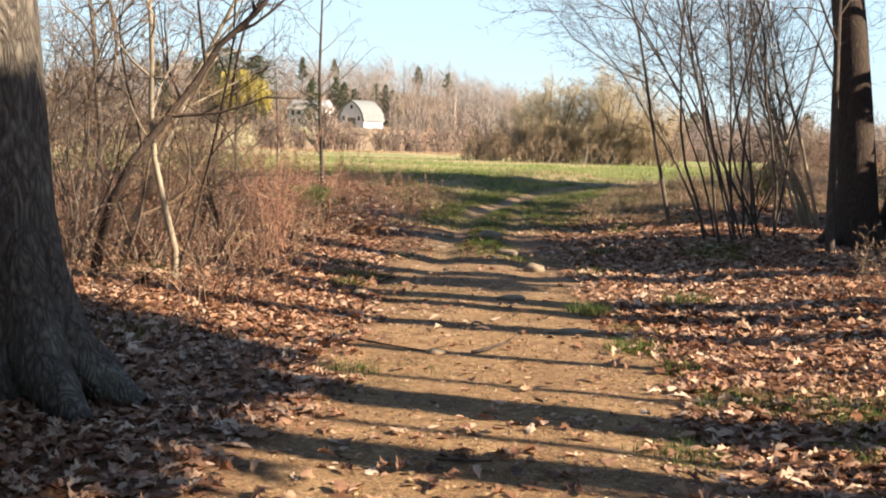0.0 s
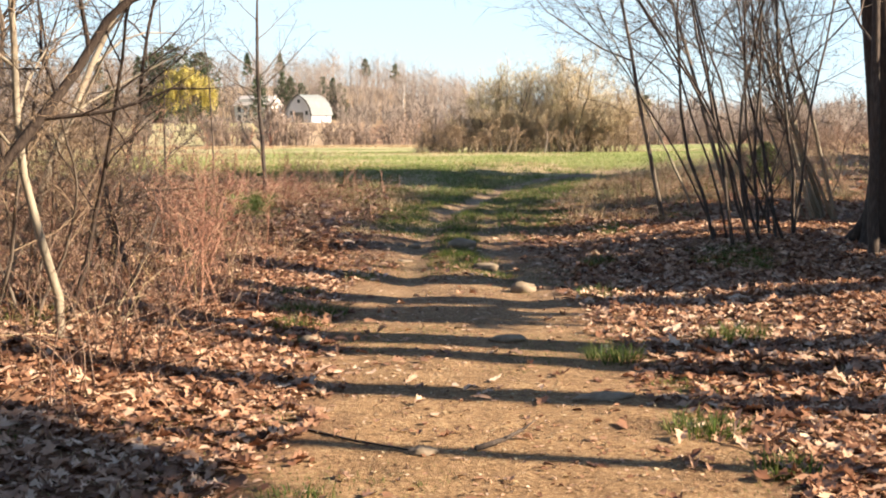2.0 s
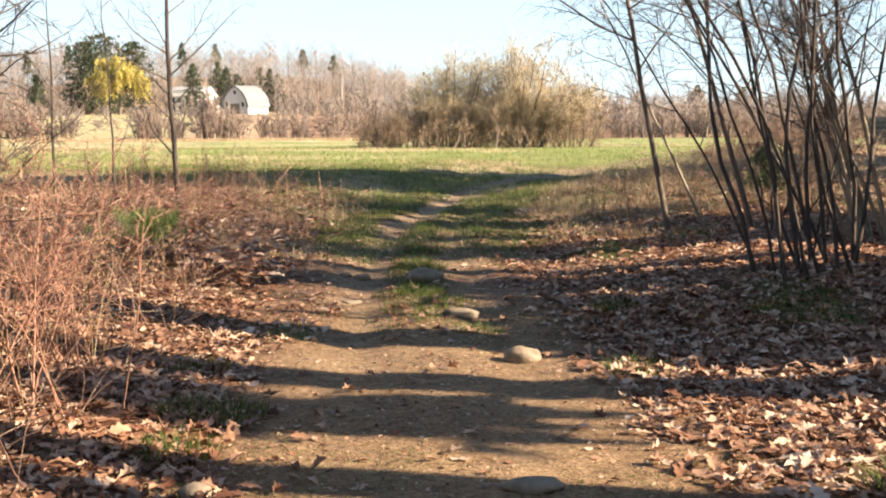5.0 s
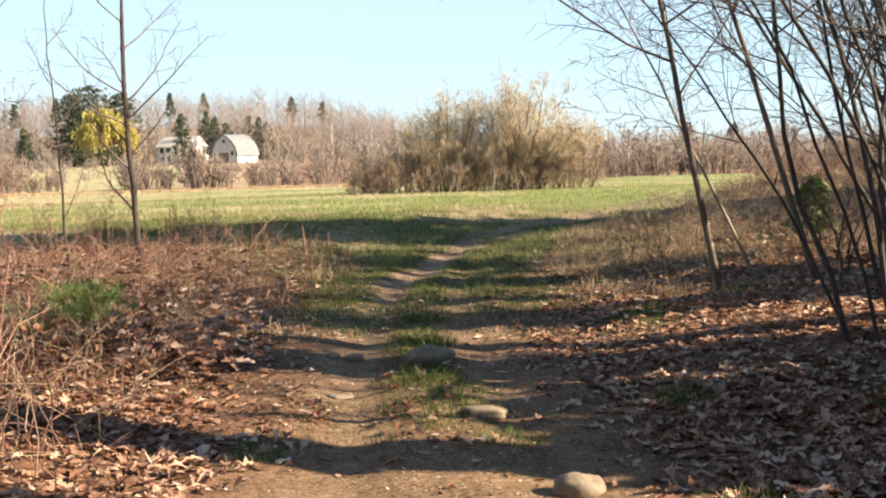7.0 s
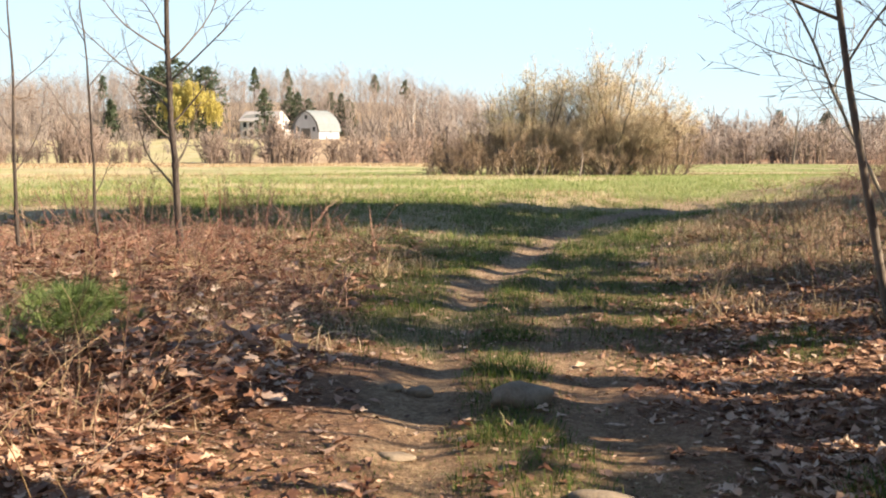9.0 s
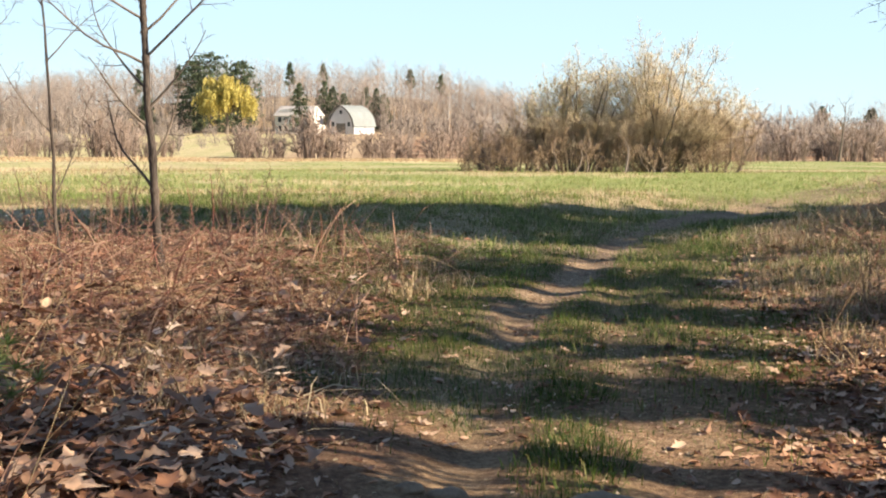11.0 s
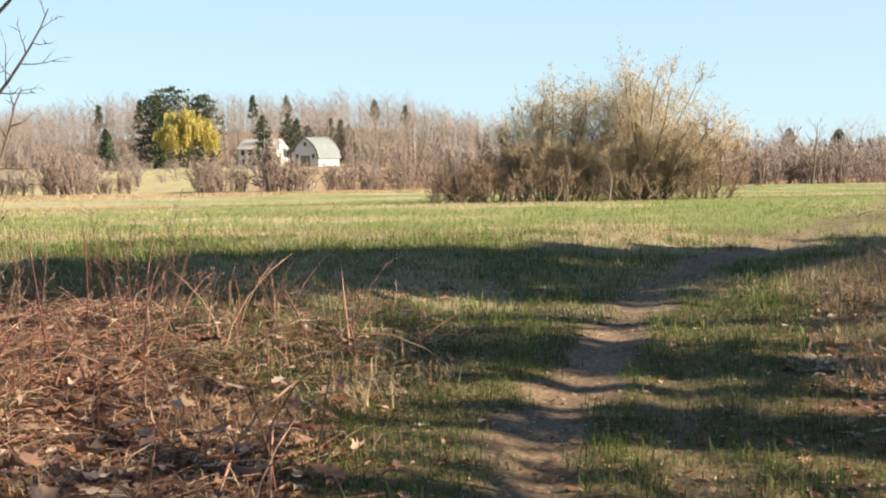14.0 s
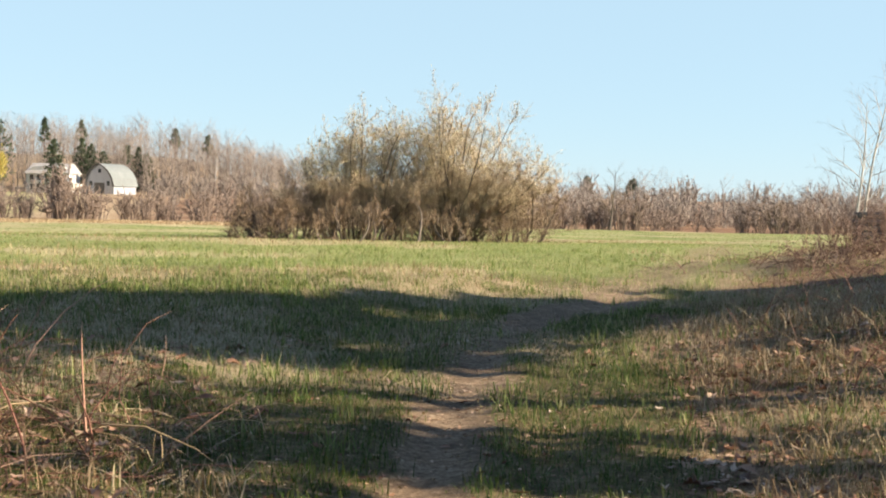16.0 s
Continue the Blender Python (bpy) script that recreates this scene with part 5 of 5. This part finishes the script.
def grass_tuft(x, y, r, n, h, seed, label="bright green tuft of grass at the edge of the path"):
    rng = np.random.default_rng(seed)
    s = Soup()
    a, q = rng.uniform(0, 6.28, n), r * np.sqrt(rng.uniform(0, 1, n))
    for i in range(n):
        p = np.array((q[i] * math.cos(a[i]), q[i] * math.sin(a[i]), 0))
        p[2] = gz(x + p[0], y + p[1]) - gz(x, y) - 0.01
        d = unit(np.array((p[0] / r * 0.5 + rng.normal(0, 0.3), p[1] / r * 0.5 + rng.normal(0, 0.3), 1)))
        w = unit(np.array((-d[1] + rng.normal(0, 0.3), d[0] + rng.normal(0, 0.3), 0.0))) * 0.003
        k = h * rng.uniform(0.5, 1.2)
        m = p + d * k * 0.6
        t = m + unit(d + np.array((d[0], d[1], -0.5))) * k * 0.5
        s.add([p - w, p + w, m + w * 0.8, m - w * 0.8, t], [np.array([(0, 1, 2, 3)]), np.array([(3, 2, 4)])])
    ob = soup_part("grass_tuft", s, M["green_grass"], smooth=False)
    ob.matrix_world = Matrix.Translation((x, y, gz(x, y)))
    return tagged(ob, label, "grass")


for k, (x, y, r, n, h) in enumerate([(-0.85, 12.2, 0.30, 420, 0.12), (-0.95, 11.4, 0.20, 220, 0.12), (1.30, 9.95, 0.18, 260, 0.13), (2.25, 10.4, 0.22, 260, 0.16), (1.38, 8.0, 0.20, 260, 0.12), (1.55, 7.3, 0.14, 150, 0.10), (-0.55, 7.0, 0.18, 160, 0.07), (-1.1, 13.4, 0.25, 260, 0.10), (1.75, 13.0, 0.22, 220, 0.10), (2.15, 15.3, 0.22, 220, 0.12), (0.95, 14.7, 0.2, 200, 0.08), (0.62, 16.5, 0.28, 380, 0.09), (0.75, 18.1, 0.28, 380, 0.10), (1.55, 6.3, 0.12, 120, 0.08), (0.85, 19.4, 0.25, 300, 0.10)]):
    grass_tuft(x, y, r, n, h, 300 + k)

rng = np.random.default_rng(70)
leaves("leaf_litter", *scatter(40000, -4.6, 5.5, 2.5, 16, litter_w, rng), 0.11, rng, "litter", "thick carpet of curled brown fallen leaves")
leaves("leaf_litter", *scatter(23000, -6, 7.0, 16, 28, litter_w, rng), 0.105, rng, "litter", "thick carpet of curled brown fallen leaves")
leaves("leaf_scraps", *scatter(30000, -1.6, 3.4, 2.5, 30, lambda x, y: np.clip(0.45 + 0.4 * lumps(x, y, 2.2, 41), 0.05, 1), rng), 0.032, rng, "litter", "scraps of leaf and bark on the path", 0.004, False)
leaves("leaf_litter", *scatter(34000, -13, 13, -8, 27, lambda x, y: np.where((x > -4.6) & (x < 5.5) & (y > 2.5), 0.0, litter_w(x, y)), rng), 0.14, rng, "litter", "carpet of brown fallen leaves under the trees", 0.02, False)
leaves("leaf_crumbs", *scatter(46000, -4.6, 5.5, 2.5, 26, lambda x, y: np.clip(litter_w(x, y) + 0.04, 0, 1), rng), 0.06, rng, "litter", "crumbled bits of brown leaf among the litter", 0.012, False)
blades("litter_straw", *scatter(30000, -4.6, 5.5, 2.5, 27, litter_w, rng), 0.05, 0.005, rng, "dry_grass", "dry grass stems lying among the fallen leaves", 2.2)
blades("path_straw", *scatter(52000, -1.6, 3.0, 2.5, 27, lambda x, y: np.clip(0.5 + 0.4 * lumps(x, y, 2.6, 48), 0.1, 1), rng), 0.016, 0.004, rng, "dry_grass", "fine straw and debris trodden into the path", 2.6)
leaves("straw_scraps", *scatter(12000, -1.6, 2.4, 2.5, 30, lambda x, y: np.clip(0.4 + 0.5 * lumps(x, y, 1.8, 42), 0.05, 1), rng), 0.03, rng, "dry_grass", "bits of straw trodden into the path", 0.004, False)
blades("path_grass", *scatter(120000, -1.6, 2.6, 2.5, 19, lambda x, y: smooth01(lumps(x, y, 1.5, 43) + 0.5 * lumps(x, y, 5, 44) + 0.6 * np.abs(x - 0.4) + 0.3 * smooth01(y, 8, 13), 0.6, 1.5) * 0.6, rng), 0.032, 0.004, rng, "green_grass", "thin trodden grass on the path", 1.2)
blades("verge_grass", *scatter(360000, -4.5, 7, 3, 31, green_w, rng), 0.065, 0.006, rng, "green_grass", "short green grass along the path", 0.9)
blades("grass_tufts", *tufts(*scatter(9000, -5, 8, 5, 34, green_w, rng), 14, 0.06, rng), 0.12, 0.005, rng, "green_grass", "uneven tufts of longer grass along the path", 0.9)
blades("dry_tufts", *tufts(*scatter(8000, -4.5, 7.5, 17, 33, dry_w, rng), 18, 0.07, rng), 0.17, 0.005, rng, "dry_grass", "matted tufts of dry straw-coloured grass", 1.2)
blades("grass_tufts", *tufts(*scatter(2600, -10, 12, 24, 46, green_w, rng), 14, 0.06, rng), 0.15, 0.009, rng, "meadow_grass", "uneven tufts of longer grass in the meadow", 0.7)
blades("meadow_grass", *scatter(130000, -14, 19, 26, 60, green_w, rng), 0.06, 0.011, rng, "meadow_grass", "short yellow-green meadow grass", 0.9)
blades("meadow_grass", *scatter(40000, -45, 55, 60, 125, green_w, rng), 0.06, 0.04, rng, "meadow_grass", "short yellow-green meadow grass", 0.9)
blades("dry_grass", *scatter(90000, -8, 12, 15, 36, straw_w, rng), 0.13, 0.006, rng, "dry_grass", "matted dry straw-coloured grass", 1.9)
blades("dry_grass", *scatter(40000, -16, 20, 34, 60, straw_w, rng), 0.15, 0.014, rng, "dry_grass", "matted dry straw-coloured grass", 0.8)
blades("straw_strip", *scatter(52000, -75, 12, 96, 140, straw_w, rng), 0.22, 0.04, rng, "dry_grass", "pale standing straw along the field's far side", 0.7)


def canes(name, n, x0, x1, y0, y1, height, rng, material, label, weight, r=0.004, arch=0.5):
    s = Soup()
    x, y = scatter(n, x0, x1, y0, y1, weight, rng)
    for a, b in zip(x, y):
        p = np.array((a, b, gz(a, b) - 0.02))
        d = np.array((rng.normal(0, arch), rng.normal(0, arch), 1.0))
        bend = np.array((*rng.normal(0, 0.3, 2), -0.25 * arch))
        h = height * rng.uniform(0.4, 1.2)
        pts = [p]
        for i in range(4):
            d = unit(d + bend * 0.8)
            pts.append(pts[-1] + d * h / 4)
        s.tube(pts, np.linspace(r, r * 0.4, 5) * rng.uniform(0.7, 1.4), 3)
    return tagged(soup_part(name, s, M[material]), label, "brambles", kind="stuff")


def thicket_w(x, y):
    off = x - np.interp(y, PY, PX)
    return smooth01(-off, 1.5, 2.4) * (1 - smooth01(y, 25.5, 27.5)) * smooth01(y, 7, 10)


def mat_w(x, y):
    off = x - np.interp(y, PY, PX)
    return smooth01(-off + 0.25 * lumps(x, y, 2.2, 49), 1.15, 1.8) * (1 - smooth01(y, 24.3, 26.4)) * (0.3 + 0.7 * smooth01(y, 18.6, 20.6)) * smooth01(y, 17.2, 18.8) * (0.55 + 0.4 * lumps(x, y, 1.7, 50))


def front_w(x, y):
    off = x - np.interp(y, PY, PX)
    return smooth01(-off + 0.3 * lumps(x, y, 1.6, 51), 0.95, 1.7) * (1 - smooth01(y, 19.2, 23.5)) * (0.5 + 0.5 * lumps(x, y, 1.2, 52))


def edge_w(x, y):
    off = x - np.interp(y, PY, PX)
    return smooth01(-off, 0.9, 1.3) * (1 - smooth01(-off, 1.9, 2.8)) * (0.4 + 0.6 * lumps(x, y, 1.4, 53))


def bank_w(x, y):
    off = x - np.interp(y, PY, PX)
    return smooth01(off, 2.0, 3.2) * smooth01(y, 18.5, 21) * (1 - smooth01(y, 32, 35)) * (1 - zones(x, y)[1])


def near_bank_w(x, y):
    off = x - np.interp(y, PY, PX)
    return smooth01(off + 0.3 * lumps(x, y, 1.8, 54), 1.3, 2.2) * (1 - smooth01(off, 3.5, 5.0)) * smooth01(lumps(x, y, 1.6, 55), 0.3, 0.75)


def tangle_w(x, y):
    return np.exp(-((x - 12.2) / 2.2) ** 2 - ((y - 36.2) / 1.5) ** 2)


def reed_w(x, y):
    return np.exp(-((x - 14.5) / 3.0) ** 2 - ((y - 38.5) / 1.6) ** 2)


canes("bank_tangle", 4200, 8, 16, 33, 40, 0.75, rng, "cane_brown", "dark tangle of dead canes covering the low bank", tangle_w, 0.007, 1.1)
canes("dry_reeds", 1500, 9, 19, 35, 42, 0.75, rng, "dry_grass", "pale dry reeds standing behind the brush on the bank", reed_w, 0.006)
canes("bramble_thicket", 2600, -8, -1, 7, 17, 0.9, rng, "cane_brown", "tangled brown bramble canes and dead weeds", thicket_w)
canes("bramble_thicket", 3200, -7, -1, 16, 27.0, 0.5, rng, "cane_red", "low matted reddish bramble canes and dead weeds", thicket_w, 0.004, 1.2)
canes("bramble_mat", 4200, -6, 0.2, 17.4, 26, 0.75, rng, "cane_red", "matted thin reddish bramble canes arching to the ground", mat_w, 0.0034, 1.3)
canes("bramble_mat", 3000, -6, 0.2, 17.4, 26, 0.6, rng, "cane_brown", "matted brown bramble canes arching to the ground", mat_w, 0.0032, 1.6)
canes("bramble_mat", 7000, -6, 0.2, 17.4, 26.5, 0.6, rng, "dry_grass", "matted pale dead stems lying over the brambles", mat_w, 0.0032, 1.7)
leaves("caught_leaves", *scatter(1700, -5, 0.2, 17.4, 25.5, mat_w, rng), 0.09, rng, "litter", "brown leaves caught up in the bramble canes", 0.16)
leaves("caught_leaves", *scatter(5400, -4.5, 0.4, 16.6, 23.5, front_w, rng), 0.15, rng, "litter", "large curled tan leaves lying over the front of the brambles", 0.3)
canes("fallen_stalks", 260, -5, 0.2, 17.4, 25.5, 1.0, rng, "dry_grass", "pale dead stalks fallen across the brambles", mat_w, 0.008, 1.8)
canes("red_canes", 260, -5, -0.3, 20.5, 25.5, 0.85, rng, "cane_red", "upright reddish canes standing out of the brambles", mat_w, 0.0065, 0.16)
blades("dry_tufts", *tufts(*scatter(420, -4.5, 0.6, 18.5, 24.5, edge_w, rng), 22, 0.08, rng), 0.2, 0.008, rng, "dry_grass", "pale tufts of bent dead grass along the brambles' edge", 1.9)
canes("dead_stalks", 1000, -8, 0, 9, 20, 1.0, rng, "dry_grass", "dry pale weed stalks among the brambles", thicket_w, 0.0035)
leaves("bank_leaves", *scatter(2200, 1.5, 8, 17.5, 27, near_bank_w, rng), 0.13, rng, "litter", "tan leaves heaped along the foot of the bank", 0.1)
blades("dry_tufts", *tufts(*scatter(900, 1.5, 8, 17.5, 29, near_bank_w, rng), 22, 0.08, rng), 0.24, 0.007, rng, "dry_grass", "bent pale tufts of dead grass along the foot of the bank", 1.3)
canes("bank_brush", 1800, 2, 11, 18, 35, 0.7, rng, "cane_red", "dry tangled undergrowth on the bank", bank_w)
canes("bank_stalks", 1200, 2, 11, 18, 35, 0.6, rng, "dry_grass", "dry weed stalks on the bank", bank_w, 0.0035)


# tall dead weeds along the meadow's edge
for k, (x, y, h) in enumerate([(-1.86, 23.9, 0.95), (-1.7, 24.2, 0.85), (-2.25, 24.6, 0.8), (-1.5, 24.9, 0.6), (-2.9, 24.4, 0.9), (-3.4, 25.0, 0.8), (-0.6, 23.4, 0.5), (-1.2, 25.6, 0.55), (-2.0, 21.2, 0.7), (-1.6, 19.9, 0.6)]):
    shrub("dead_weed", x, y, 2, h, 0.12, BRUSH, "cane_brown", "tall dead brown weed at the meadow's edge", 260 + k, (0, 0), 0.006, "weed")


WEED = [(8, 0.03, 0.03, 7, 0.4, 0.22, 28, 4, 0.7), (3, 0.1, 0.05, 3, 0.3, 0.4, 30, 3, 0.7), (2, 0.12, 0.05, 0, 0, 0, 0, 3, 0.6)]
rng = np.random.default_rng(275)
for k in range(16):
    x, y = rng.uniform(-4.2, -1.7), rng.uniform(23.6, 26.2)
    shrub("dead_weed", x, y, int(rng.integers(2, 5)), rng.uniform(0.7, 1.15), 0.2, WEED, "cane_brown", "upright brown dead weed stalks at the meadow's edge", 400 + k, (0, 0), 0.005, "weed")


def log_pile():
    root = thing("log_pile", Matrix.Translation((28.0, 60.0, gz(28.0, 60.0))) @ pose(0, 0, 0, 0, 0, -12), "weathered grey log pile at the field's edge", "logs")
    rng = np.random.default_rng(280)
    for row in range(5):
        for k in range(6 - row // 2):
            s = Soup()
            y, z, r = k * 0.36 + row * 0.17, 0.12 + row * 0.27, rng.uniform(0.13, 0.17)
            s.tube([(-1.6, y, z), (-1.58, y, z), (0, y + rng.uniform(-0.04, 0.04), z), (1.9, y, z), (1.92, y, z)], [0.01, r, r * 1.03, r, 0.01], 9)
            soup_part("log", s, M["log_grey"], root)


log_pile()
